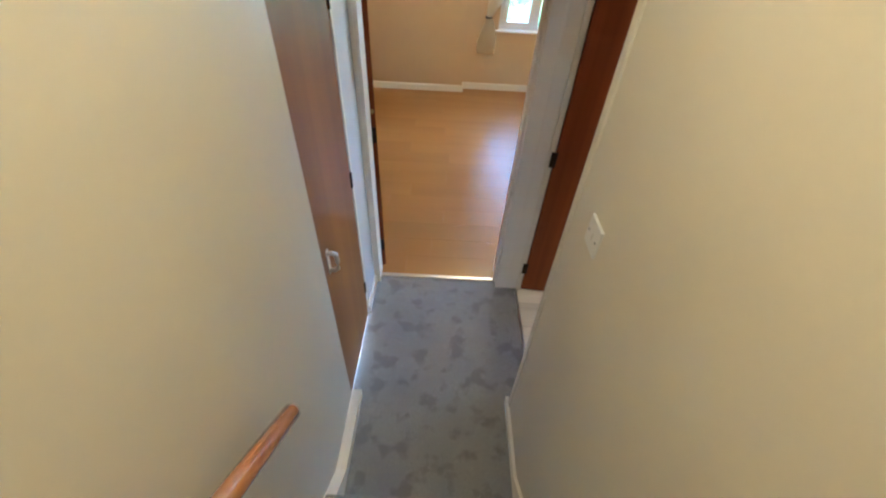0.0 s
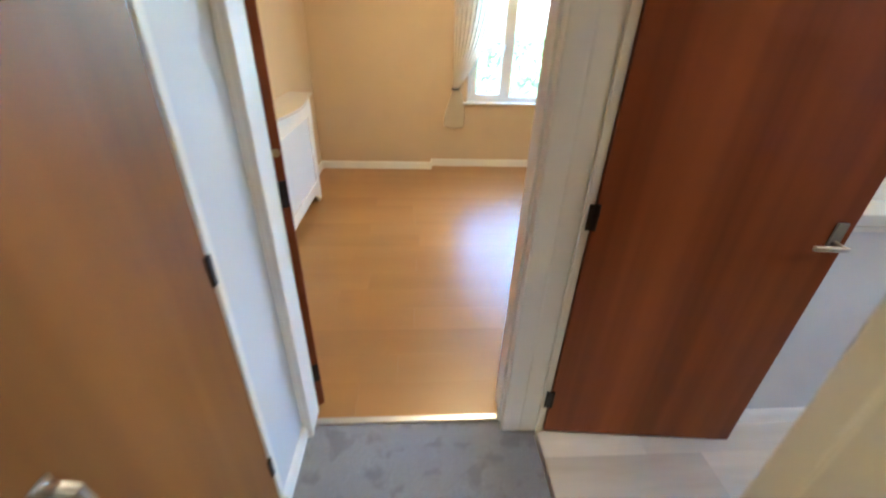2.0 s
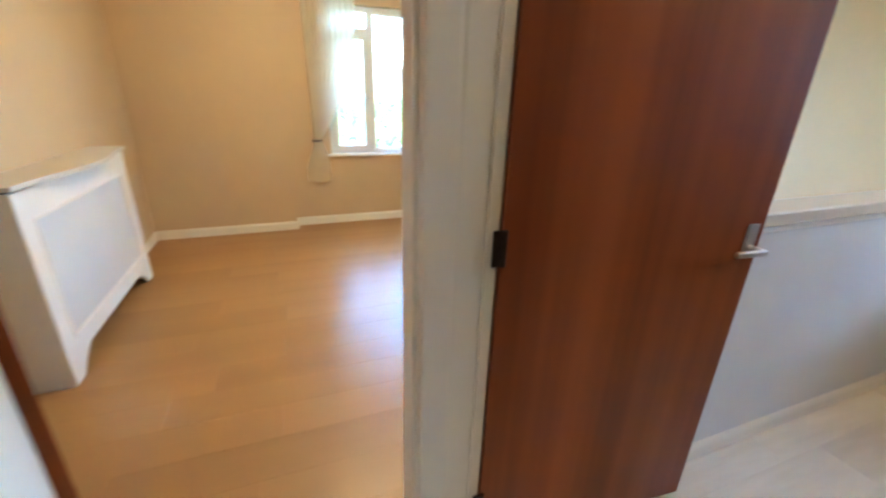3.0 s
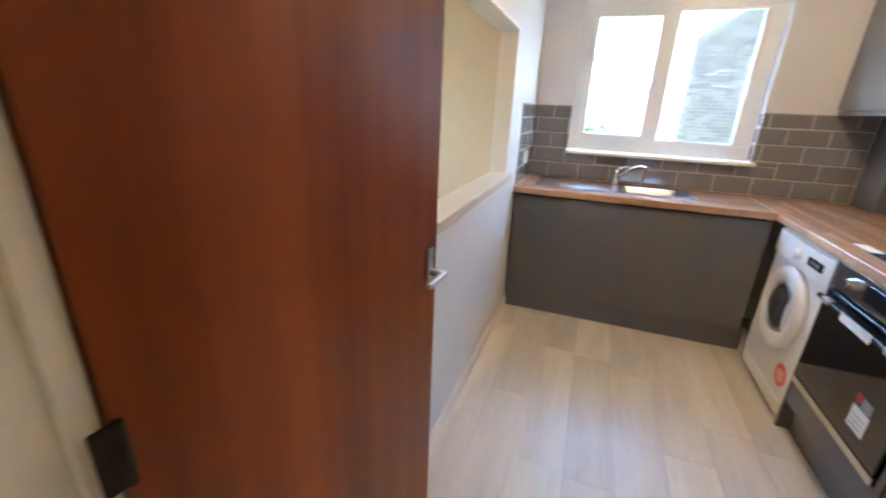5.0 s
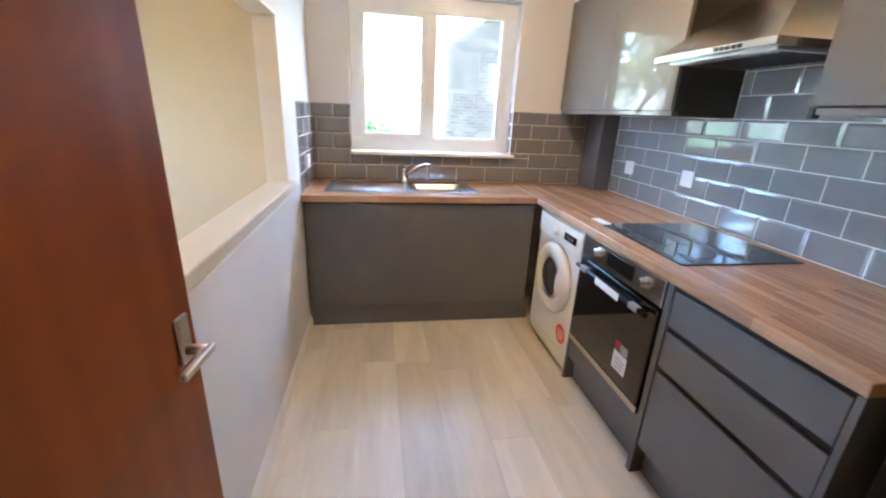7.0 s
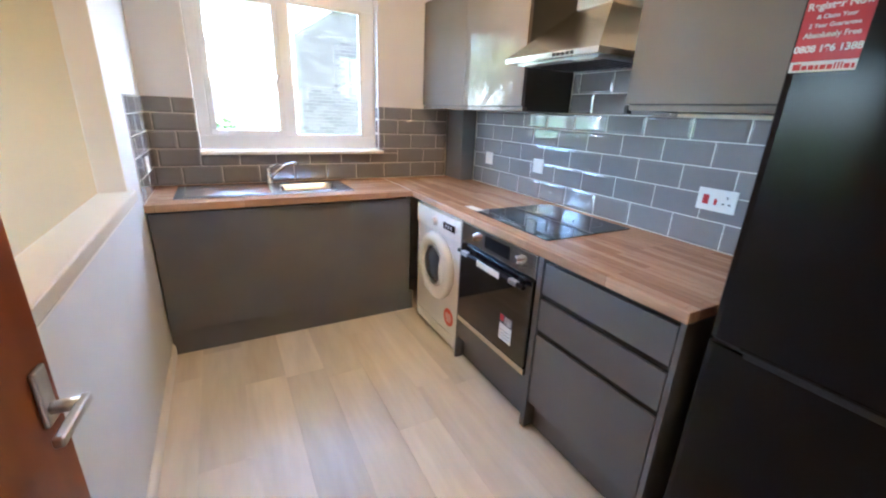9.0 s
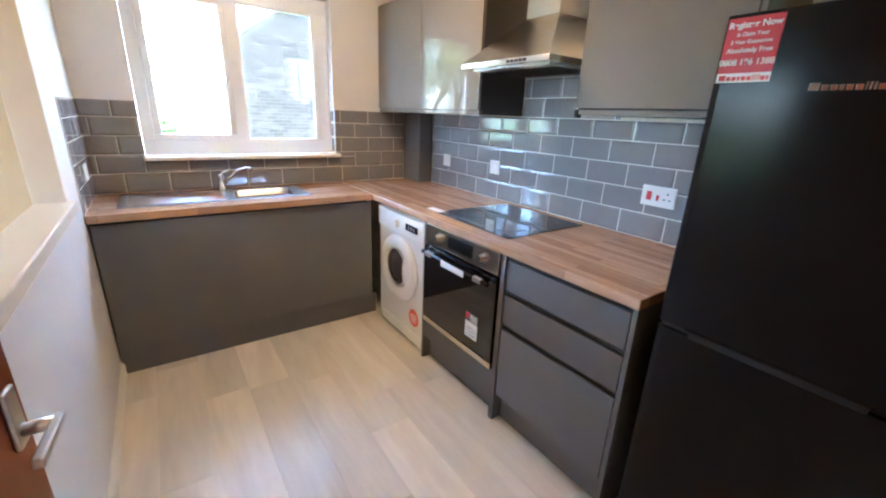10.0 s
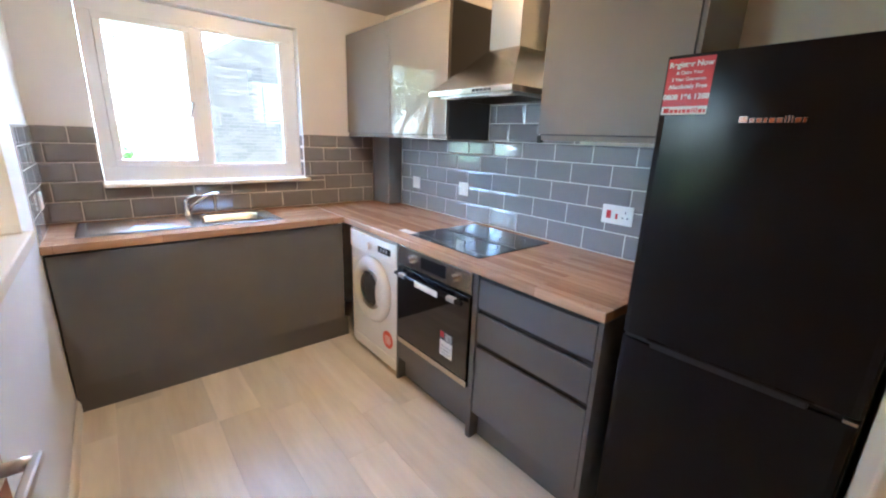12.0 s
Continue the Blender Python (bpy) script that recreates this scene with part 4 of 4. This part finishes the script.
bit("rocker", 0.0, -0.006, 0.006, 0.013, 0.009, 0.013, RED, "small red rocker", 0.002)
for u, v, a, b in ((-0.042, 0.016, 0.003, 0.005), (-0.030, -0.010, 0.005, 0.003), (-0.054, -0.010, 0.005, 0.003)):
    bit("pin_hole", u, v, a, b, 0.009, 0.0094, INK, bev=0)
s, bit = faceplate("wall_socket", "white single socket on the side tiles", "socket", (3.50, YN - 0.010, 1.075), 0.085, 0.085, "y", -1)
bit("rocker", 0.0, 0.016, 0.008, 0.011, 0.009, 0.013, WHITE_PLASTIC)


# ---- ceiling lamps ----
def flush_lamp(place, label, watts_glow):
    l = thing("ceiling_lamp", label, "lamp", place)
    bm = bmesh.new()
    disc(bm, (place[0], place[1], place[2] - 0.012), 0.06, "z", 0.024, 28, 0.004)
    part("rose", bm, WHITE_PLASTIC, l)
    bm = bmesh.new()
    tube(bm, [(place[0], place[1], place[2] - 0.02), (place[0], place[1], place[2] - 0.085)], 0.014, 12)
    part("holder", bm, WHITE_PLASTIC, l)
    bm = bmesh.new()
    bmesh.ops.create_uvsphere(bm, u_segments=20, v_segments=12, radius=0.03, matrix=Matrix.Translation((place[0], place[1], place[2] - 0.105)))
    part("bulb", bm, glowing("lit_bulb", (1.0, 0.72, 0.40), watts_glow), l, "lit warm bulb", smooth=True)


flush_lamp((2.48, 0.99, H), "plain ceiling bulb holder with a lit warm bulb", 3)
flush_lamp((0.14, 0.75, 3.11), "plain pendant bulb holder over the stairs", 3)
flush_lamp((0.7, 4.0, H), "plain ceiling bulb holder in the living room", 3)


bm = bmesh.new()
tube(bm, [(0.14, 0.75, 3.11), (0.14, 0.75, 4.80)], 0.004, 8)
solo("lamp_flex", bm, WHITE_PLASTIC, "white pendant flex over the stairs", "cable")


# ---- stairs: handrail ----
hr = thing("handrail", "varnished round pine handrail on the stair wall", "handrail", (-0.205, 0.75, 1.08))
bm = bmesh.new()
tube(bm, [(-0.205, 0.777, 1.071), (-0.205, 0.771, 1.077), (-0.205, 0.53, 1.265), (-0.205, -1.9, 1.265 + 2.43 * 0.80)], [0.016, 0.0225, 0.0225, 0.0225], 20)
part("rail", bm, RAIL_W, hr, smooth=True)
for y in (0.46, -0.6, -1.6):
    z = 1.265 + (0.53 - y) * 0.80
    bm = bmesh.new()
    tube(bm, [(-0.275, y, z - 0.075), (-0.235, y, z - 0.075), (-0.211, y, z - 0.06), (-0.205, y, z - 0.02)], 0.006, 10)
    disc(bm, (-0.272, y, z - 0.075), 0.024, "x", 0.006, 18)
    part("bracket", bm, BRONZE, hr, "dark metal rail bracket", smooth=True)


# ---- living room ----
rc = thing("radiator_cover", "white painted radiator cover with a wavy top", "radiator cover", (-0.80, 4.2, 0))
RX, RY0, RY1, RZ = -0.735, 3.50, 4.80, 0.925
def top_wave(t):
    return 0.055 * math.sin(math.pi * t) ** 2 if 0 <= t <= 1 else 0
bm = bmesh.new()
n = 28
prism(bm, [(-0.908, RY0 - 0.02), (RX + 0.02, RY0 - 0.02)] + [(RX + 0.020 + 0.075 * math.sin(math.pi * i / n) ** 2, RY0 + (RY1 - RY0) * i / n) for i in range(1, n)] + [(RX + 0.02, RY1 + 0.02), (-0.908, RY1 + 0.02)], "z", RZ + 0.014, RZ + 0.034)
part("top_board", bm, CREAM, rc, "cream top board with a bowed front edge")
# set-back strip coloured dark to stand for the shade in the gap
part("gap_shade_strip", boxes((-0.905, RX - 0.022, RY0 + 0.02, RY1 - 0.02, RZ - 0.02, RZ + 0.014)), GREY_DARK, rc, "strip under the top board, coloured dark as gap shade")
front = []
for i in range(n + 1):
    t = i / n
    front.append((RY0 + (RY1 - RY0) * t, 0.0 if t < 0.08 or t > 0.92 else 0.11 * min(1, (min(t, 1 - t) - 0.08) / 0.10) ** 0.6))
bm = bmesh.new()
# frame of the front: bottom rail with an arched foot line, two stiles and a top rail
bot = [bm.verts.new((RX, y, z)) for y, z in front]
mid = [bm.verts.new((RX, y, 0.20)) for y, z in front]
for i in range(n):
    bm.faces.new((bot[i], bot[i + 1], mid[i + 1], mid[i]))
g = bmesh.ops.extrude_face_region(bm, geom=bm.faces[:])
bmesh.ops.translate(bm, verts=[v for v in g["geom"] if isinstance(v, bmesh.types.BMVert)], vec=(-0.018, 0, 0))
bmesh.ops.recalc_face_normals(bm, faces=bm.faces[:])
box(bm, RX - 0.018, RX, RY0, RY0 + 0.11, 0.20, RZ, 0.002)
box(bm, RX - 0.018, RX, RY1 - 0.11, RY1, 0.20, RZ, 0.002)
box(bm, RX - 0.018, RX, RY0 + 0.11, RY1 - 0.11, 0.80, RZ, 0.002)
part("front_frame", bm, GLOSS, rc)
part("inset_panel", boxes((RX - 0.016, RX - 0.010, RY0 + 0.11, RY1 - 0.11, 0.20, 0.80)), PALE, rc, "pale perforated inset panel")
for r in ((RX - 0.010, RX + 0.004, RY0 + 0.11, RY0 + 0.125, 0.20, 0.80), (RX - 0.010, RX + 0.004, RY1 - 0.125, RY1 - 0.11, 0.20, 0.80), (RX - 0.010, RX + 0.004, RY0 + 0.125, RY1 - 0.125, 0.20, 0.215), (RX - 0.010, RX + 0.004, RY0 + 0.125, RY1 - 0.125, 0.785, 0.80)):
    part("beading", boxes(r, bevel=0.003), GLOSS, rc)
part("side_panel", boxes((-0.908, RX - 0.018, RY0, RY0 + 0.018, 0, RZ), bevel=0.001), GLOSS, rc)
part("side_panel", boxes((-0.908, RX - 0.018, RY1 - 0.018, RY1, 0, RZ), bevel=0.001), GLOSS, rc)


def curtain(x_out, x_in, sign, label):
    """Pleated curtain gathered by a tie at sill height; x_out is the wall side."""
    c = thing("curtain", label, "curtain", (x_out, 5.76, 0.45), group="living room curtains")
    bm = bmesh.new()
    rows, cols = 44, 60
    tie = 0.88
    v = []
    for i in range(rows + 1):
        z = 0.47 + (2.28 - 0.47) * i / rows
        if z > tie:
            k = min(1.0, (z - tie) / 1.25)
            w = 0.055 + (abs(x_in - x_out) - 0.055) * (1 - (1 - k) ** 2.2)
            c0 = x_out + sign * (0.03 + 0.03 * (1 - k))
        else:
            k = (tie - z) / (tie - 0.47)
            w = 0.055 + 0.17 * min(1, k * 1.6) ** 0.8
            c0 = x_out + sign * (0.06 - 0.09 * min(1, k * 1.5))
        row = []
        for j in range(cols + 1):
            t = j / cols
            fold = 0.006 + 0.010 * min(1, w / 0.25)
            y = 5.765 - fold * math.sin(t * 9 * 2 * math.pi + 0.8 * math.sin(z * 3)) - 0.01 * noise.noise((t * 4, z * 3, 1.7))
            sag = 0.02 * math.sin(t * 5 + z * 4) if z < tie else 0
            row.append(bm.verts.new((c0 + sign * w * t, y, z + sag * 0.6)))
        v.append(row)
    for i in range(rows):
        for j in range(cols):
            bm.faces.new((v[i][j], v[i][j + 1], v[i + 1][j + 1], v[i + 1][j]))
    cl = part("cloth", bm, CURTAIN, c, smooth=True)
    bm = bmesh.new()
    ring(bm, (x_out + sign * 0.085, 5.765, tie), 0.036, 0.006, "z", 28, 8, 1.6)
    part("tie_band", bm, INK, c, "dark tie-back band", smooth=True)
    return c


curtain(0.52, 1.00, 1, "cream cotton curtain gathered by a dark tie-back")
curtain(4.02, 3.65, -1, "cream cotton curtain hanging at the window's far side")
bm = bmesh.new()
tube(bm, [(0.42, 5.765, 2.30), (4.08, 5.765, 2.30)], 0.010, 12)
solo("curtain_rail", bm, WHITE_PLASTIC, "white curtain rail over the living room window", "curtain rail")


# ---- outside ----
bm = bmesh.new()
GR = 60
gv = [[bm.verts.new((-400 + 800 * (i / GR), -400 + 800 * (j / GR), -0.45)) for j in range(GR + 1)] for i in range(GR + 1)]
for i in range(GR):
    for j in range(GR):
        bm.faces.new((gv[i][j], gv[i + 1][j], gv[i + 1][j + 1], gv[i][j + 1]))
solo("ground", bm, GRASS, "green lawn outside the windows", "lawn", kind="structure")


def brick_mat():
    m, tree, b = nodes_of("buff_brick")
    o = tree.nodes.new("ShaderNodeObjectInfo")
    g = tree.nodes.new("ShaderNodeNewGeometry")
    add = tree.nodes.new("ShaderNodeMath")
    add.operation = "ADD"
    tree.links.new(o.outputs["Random"], add.inputs[0])
    tree.links.new(g.outputs["Random Per Island"], add.inputs[1])
    fr_ = tree.nodes.new("ShaderNodeMath")
    fr_.operation = "FRACT"
    tree.links.new(add.outputs[0], fr_.inputs[0])
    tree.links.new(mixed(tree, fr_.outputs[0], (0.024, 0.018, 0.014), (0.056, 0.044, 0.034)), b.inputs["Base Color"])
    b.inputs["Roughness"].default_value = 0.9
    return m


BRICK = brick_mat()
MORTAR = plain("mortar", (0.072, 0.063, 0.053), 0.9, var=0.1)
hs = thing("house", "buff brick gabled house outside the kitchen window", "house", (13, -2, -0.45))
HXF = 11.0
FAR_PANE = plain("far_pane", (0.075, 0.075, 0.08), 0.2, bump=0)
EAVE = [(0.14, 2.90), (-0.70, 3.45), (-6.2, 4.40)]


def rake(bm):
    """The house stands askew: its far end lies further back."""
    for v in bm.verts:
        if v.co.x > HXF + 1:
            v.co.y -= 1.9


def under_roof(y, z):
    (ya, za), (yb, zb), (yc, zc) = EAVE
    top = za + (ya - y) * (zb - za) / (ya - yb) if y > yb else zb + (yb - y) * (zc - zb) / (yb - yc)
    return z < top - 0.05


bm = bmesh.new()
prism(bm, [(0.14, -0.45)] + EAVE + [(-6.2, -0.45)], "x", HXF + 0.012, 18.0)
rake(bm)
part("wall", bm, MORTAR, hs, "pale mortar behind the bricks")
bm = bmesh.new()
prism(bm, [(y, z - 0.01) for y, z in EAVE] + [(y + 0.02, z + 0.05) for y, z in EAVE[::-1]], "x", HXF - 0.10, 18.1)
rake(bm)
part("roof", bm, ROOF, hs, "dark roof edge")
wd = part("window", boxes((HXF + 0.002, HXF + 0.03, -2.0, -1.09, 1.70, 2.49), bevel=0.008), plain("brown_frame", (0.030, 0.024, 0.023), 0.5), hs, "dark framed window")
for y0, y1, z0, z1 in ((-1.52, -1.16, 1.76, 2.15), (-1.52, -1.16, 2.22, 2.43), (-1.93, -1.60, 1.76, 2.43)):
    part("pane", boxes((HXF - 0.002, HXF + 0.0015, y0, y1, z0, z1)), FAR_PANE, wd, "pale reflecting pane")
BW, BH = 0.225, 0.075
bmb = bmesh.new()
box(bmb, -0.004, 0.016, -0.106, 0.106, -0.0315, 0.0315)
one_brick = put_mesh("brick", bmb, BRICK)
rest = bmesh.new()
count = 0
for r in range(64):
    z = -0.40 + r * BH
    for c in range(28):
        y = 0.025 - c * BW - (BW / 2 if r % 2 else 0)
        if not under_roof(y + 0.10, z) or (-2.12 < y < -0.97 and 1.65 < z < 2.54):
            continue
        if y > -2.3 and z > 1.0 and count < 290:
            count += 1
            ob = new("brick", one_brick)
            ob.parent = hs
            ob.location = Vector((HXF, y, z)) - Vector((13, -2, -0.45))
        else:
            box(rest, HXF - 0.004, HXF + 0.016, y - 0.106, y + 0.106, z - 0.0315, z + 0.0315)
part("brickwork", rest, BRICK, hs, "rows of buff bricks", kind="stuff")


def tree(base, height, seed, leaves, label):
    rnd = random.Random(seed)
    t = thing("tree", label, "tree", base)
    wood, twigs, crown = bmesh.new(), bmesh.new(), bmesh.new()

    def leaf(p):
        a = Vector((rnd.uniform(-1, 1), rnd.uniform(-1, 1), rnd.uniform(-1, 1))).normalized() * 0.05
        b = Vector((rnd.uniform(-1, 1), rnd.uniform(-1, 1), rnd.uniform(-1, 1))).normalized() * 0.03
        crown.faces.new([crown.verts.new(p + q) for q in (-a, b, a, -b)])

    def grow(p, d, length, radius, depth):
        pts, rr = [p], [radius]
        for i in range(4):
            d = (d + Vector((rnd.uniform(-1, 1), rnd.uniform(-1, 1), rnd.uniform(-0.5, 0.9))) * 0.16).normalized()
            p = p + d * length / 4
            pts.append(p)
            rr.append(radius * (1 - 0.12 * (i + 1)))
        tube(wood if depth < 2 else twigs, pts, rr, 7 if depth < 2 else 4, cap=False)
        if depth >= 5:
            for q in range(leaves):
                leaf(p + Vector((rnd.uniform(-0.3, 0.3), rnd.uniform(-0.3, 0.3), rnd.uniform(-0.3, 0.3))))
            return
        for k in range(3 if depth < 3 else 4):
            a = rnd.uniform(0, 2 * math.pi)
            side = Vector((math.cos(a), math.sin(a), rnd.uniform(0.1, 0.7)))
            grow(pts[rnd.choice((2, 3, 4))], (d * 0.7 + side * rnd.uniform(0.5, 0.9)).normalized(), length * rnd.uniform(0.6, 0.8), radius * 0.58, depth + 1)
    grow(Vector(base), Vector((0, 0, 1)), height * 0.35, height * 0.013, 0)
    part("trunk", wood, BARK, t, smooth=True)
    part("branches", twigs, BARK, t, "bare thin branches")
    part("crown", crown, LEAF, t, "sparse small spring leaves", kind="stuff")


tree((11.4, 6.6, -0.45), 5.6, 41, 8, "slender bare tree with sparse spring leaves")
tree((12.8, 8.3, -0.45), 6.2, 52, 9, "slender bare tree with sparse spring leaves")
tree((15.5, 8.4, -0.45), 9.0, 3, 4, "tall bare tree with sparse spring leaves")
tree((17.5, 11.2, -0.45), 10.5, 8, 3, "tall bare tree with sparse spring leaves")
tree((14.2, 9.9, -0.45), 8.5, 15, 6, "slim bare tree with sparse spring leaves")
tree((16.5, 6.2, -0.45), 8.0, 21, 4, "bushy tree in early leaf")
tree((13.4, 1.9, -0.45), 6.2, 27, 6, "small bushy tree in early leaf")
tree((4.2, 16.0, -0.45), 7.0, 33, 8, "garden tree in early leaf")


def hedge(name, x0, x1, y0, y1, z1, seed, label):
    rnd = random.Random(seed)
    h_ = thing(name, label, "hedge", ((x0 + x1) / 2, (y0 + y1) / 2, -0.45))
    bm = bmesh.new()
    for i in range(9000):
        u = rnd.random()
        p = Vector((x0 + (x1 - x0) * rnd.random(), y0 + (y1 - y0) * rnd.random(), -0.45 + (z1 + 0.45) * u ** 0.7))
        p.z += 0.16 * noise.noise(p * 1.3)
        a = Vector((rnd.uniform(-1, 1), rnd.uniform(-1, 1), rnd.uniform(-1, 1))).normalized() * 0.075
        b = Vector((rnd.uniform(-1, 1), rnd.uniform(-1, 1), rnd.uniform(-1, 1))).normalized() * 0.045
        bm.faces.new([bm.verts.new(p + q) for q in (-a, b, a, -b)])
    part("foliage", bm, HEDGE, h_, kind="stuff")
    bm = bmesh.new()
    for i in range(14):
        p = Vector((x0 + (x1 - x0) * (i + 0.5) / 14, (y0 + y1) / 2, -0.45))
        tube(bm, [p, p + Vector((rnd.uniform(-0.1, 0.1), 0, 0.5)), p + Vector((rnd.uniform(-0.2, 0.2), 0, z1 + 0.3))], [0.03, 0.02, 0.01], 6)
    part("stems", bm, BARK, h_)


hedge("hedge", -3, 8, 13.0, 14.2, 1.2, 5, "loose green garden hedge beyond the lawn")
hedge("shrub", 10.2, 11.6, 1.5, 4.2, 1.1, 9, "loose green shrub beside the neighbouring house")


# ---- pieces: floor planks and wall tiles ----
def piece_mesh(name, sx, sy, sz, bevel, material, raised=0.0):
    """A flat piece lying in x, y with its top at z = 0; raised: the height of a bevelled rim's inner field."""
    bm = bmesh.new()
    a = [bm.verts.new((x, y, -sz)) for x, y in ((0, 0), (sx, 0), (sx, sy), (0, sy))]
    b = [bm.verts.new((x, y, -raised if raised else -bevel)) for x, y in ((0, 0), (sx, 0), (sx, sy), (0, sy))]
    c = [bm.verts.new((x, y, 0)) for x, y in ((bevel, bevel), (sx - bevel, bevel), (sx - bevel, sy - bevel), (bevel, sy - bevel))]
    for p, q in ((a, b), (b, c)):
        for i in range(4):
            bm.faces.new((p[i], p[(i + 1) % 4], q[(i + 1) % 4], q[i]))
    bm.faces.new(c)
    return put_mesh(name, bm, material)


def lay(name, parent, x0, x1, y0, y1, length, width, gap, material, seed):
    rnd = random.Random(seed)
    cache = {}
    y = y0
    while y < y1 - 0.01:
        w = min(width, y1 - y)
        x = x0 - rnd.uniform(0.1, 0.9) * length
        while x < x1 - 0.01:
            a, b = max(x, x0), min(x + length, x1)
            if b - a > 0.03:
                key = (round(b - a, 3), round(w, 3))
                if key not in cache:
                    cache[key] = piece_mesh(name, b - a - gap, w - gap, 0.009, 0.0005, material)
                ob = new(name, cache[key])
                ob.parent = parent
                ob.location = (a, y, 0.0)
            x += length
        y += width


fl = new("floor_kitchen")
tagged(fl, "pale oak plank vinyl kitchen floor", "floor", kind="structure")
lay("plank", fl, 0.700, XE, YS, YN, 0.92, 0.203, 0.0005, VINYL, 4)
fl = new("floor_living")
tagged(fl, "honey oak laminate living room floor", "floor", kind="structure")
lay("plank", fl, -0.91, 4.10, 2.292, 5.82, 1.28, 0.193, 0.0004, LAMINATE, 7)

ROWS_Z = (0.906, 1.022, 1.132, 1.240, 1.345, 1.437)
TW = 0.226
TILES = {}


def tile(parent, u0, u1, z0, z1, turn, origin):
    """A bevelled glazed tile upright on a wall; turn and origin bring the flat piece there."""
    g = 0.0042
    key = (round(u1 - u0, 3), round(z1 - z0, 3))
    if key not in TILES:
        TILES[key] = piece_mesh("tile", u1 - u0 - g, z1 - z0 - g, 0.008, 0.011, TILE, 0.0035)
    ob = new("tile", TILES[key])
    ob.parent = parent
    ob.matrix_basis = origin(u0 + g / 2, z0 + g / 2) @ turn


def tile_wall(parent, u_start, u_end, phase, turn, origin, rows, skip=None):
    for r, (z0, z1) in enumerate(rows):
        u = phase - (TW / 2 if r % 2 else 0) - TW * 30
        while u < u_end:
            a, b = max(u, u_start), min(u + TW, u_end)
            if b - a > 0.025:
                spans = [(a, b, z0, z1)]
                if skip:
                    spans = skip(a, b, z0, z1)
                for s in spans:
                    if s[1] - s[0] > 0.02 and s[3] - s[2] > 0.02:
                        tile(parent, *s, turn, origin)
            u += TW


rows = list(zip(ROWS_Z, ROWS_Z[1:]))[::-1]
# grout beds, just below the tiles' rims
part("grout", boxes((0.70, 3.545, YS - 0.0078, YS - 0.0030, 0.906, 1.437), (1.922, 2.570, YS - 0.0078, YS - 0.0030, 1.437, 1.700)), GROUT, wall_s, "pale grout")
part("grout", boxes((XE + 0.0030, XE + 0.0078, 0.175, 0.763, 0.906, 1.437), (XE + 0.0030, XE + 0.0078, 1.957, YN - 0.001, 0.906, 1.437), (XE + 0.0030, XE + 0.0078, 0.763, 1.957, 0.906, 1.095)), GROUT, wall_e, "pale grout")
part("grout", boxes((3.232, XE - 0.008, YN - 0.0050, YN - 0.0002, 0.906, 1.437)), GROUT, wall_n, "pale grout")
# hob wall, seen along -y: u runs to -x
S_TURN = pose(0, 0, 0, 90, 0, 180)
tile_wall(wall_s, -3.545, -0.70, -1.613, S_TURN, lambda u, z: Matrix.Translation((-u, YS + 0.001, z)), rows)
tile_wall(wall_s, -2.570, -1.920, -1.726, S_TURN, lambda u, z: Matrix.Translation((-u, YS + 0.001, z)), [(1.437, 1.542), (1.542, 1.648), (1.648, 1.700)])
# window wall, seen along +x: u runs to -y
E_TURN = pose(0, 0, 0, 90, 0, -90)


def round_window(a, b, z0, z1):
    ya, yb = -b, -a
    if z1 <= 1.097 or yb <= 0.765 or ya >= 1.955:
        return [(a, b, z0, z1)]
    if z0 < 1.097:
        return [(a, b, z0, 1.097)] + [(max(a, p), min(b, q), 1.097, z1) for p, q in ((-0.765, 9), (-9, -1.955))]
    return [(max(a, p), min(b, q), z0, z1) for p, q in ((-0.765, 9), (-9, -1.955))]


tile_wall(wall_e, -YN, -0.175, -0.72, E_TURN, lambda u, z: Matrix.Translation((XE - 0.001, -u, z)), rows, round_window)
# window reveals
tile_wall(wall_e, 3.812, 3.884, 3.812, pose(0, 0, 0, 90, 0, 180), lambda u, z: Matrix.Translation((7.696 - u, 0.766, z)), [(1.124, 1.240), (1.240, 1.345), (1.345, 1.437)])
# side wall by the sink, seen along +y: u runs to x
tile_wall(wall_n, 3.232, XE - 0.008, 3.30, pose(0, 0, 0, 90, 0, 0), lambda u, z: Matrix.Translation((u, YN - 0.009, z)), rows)
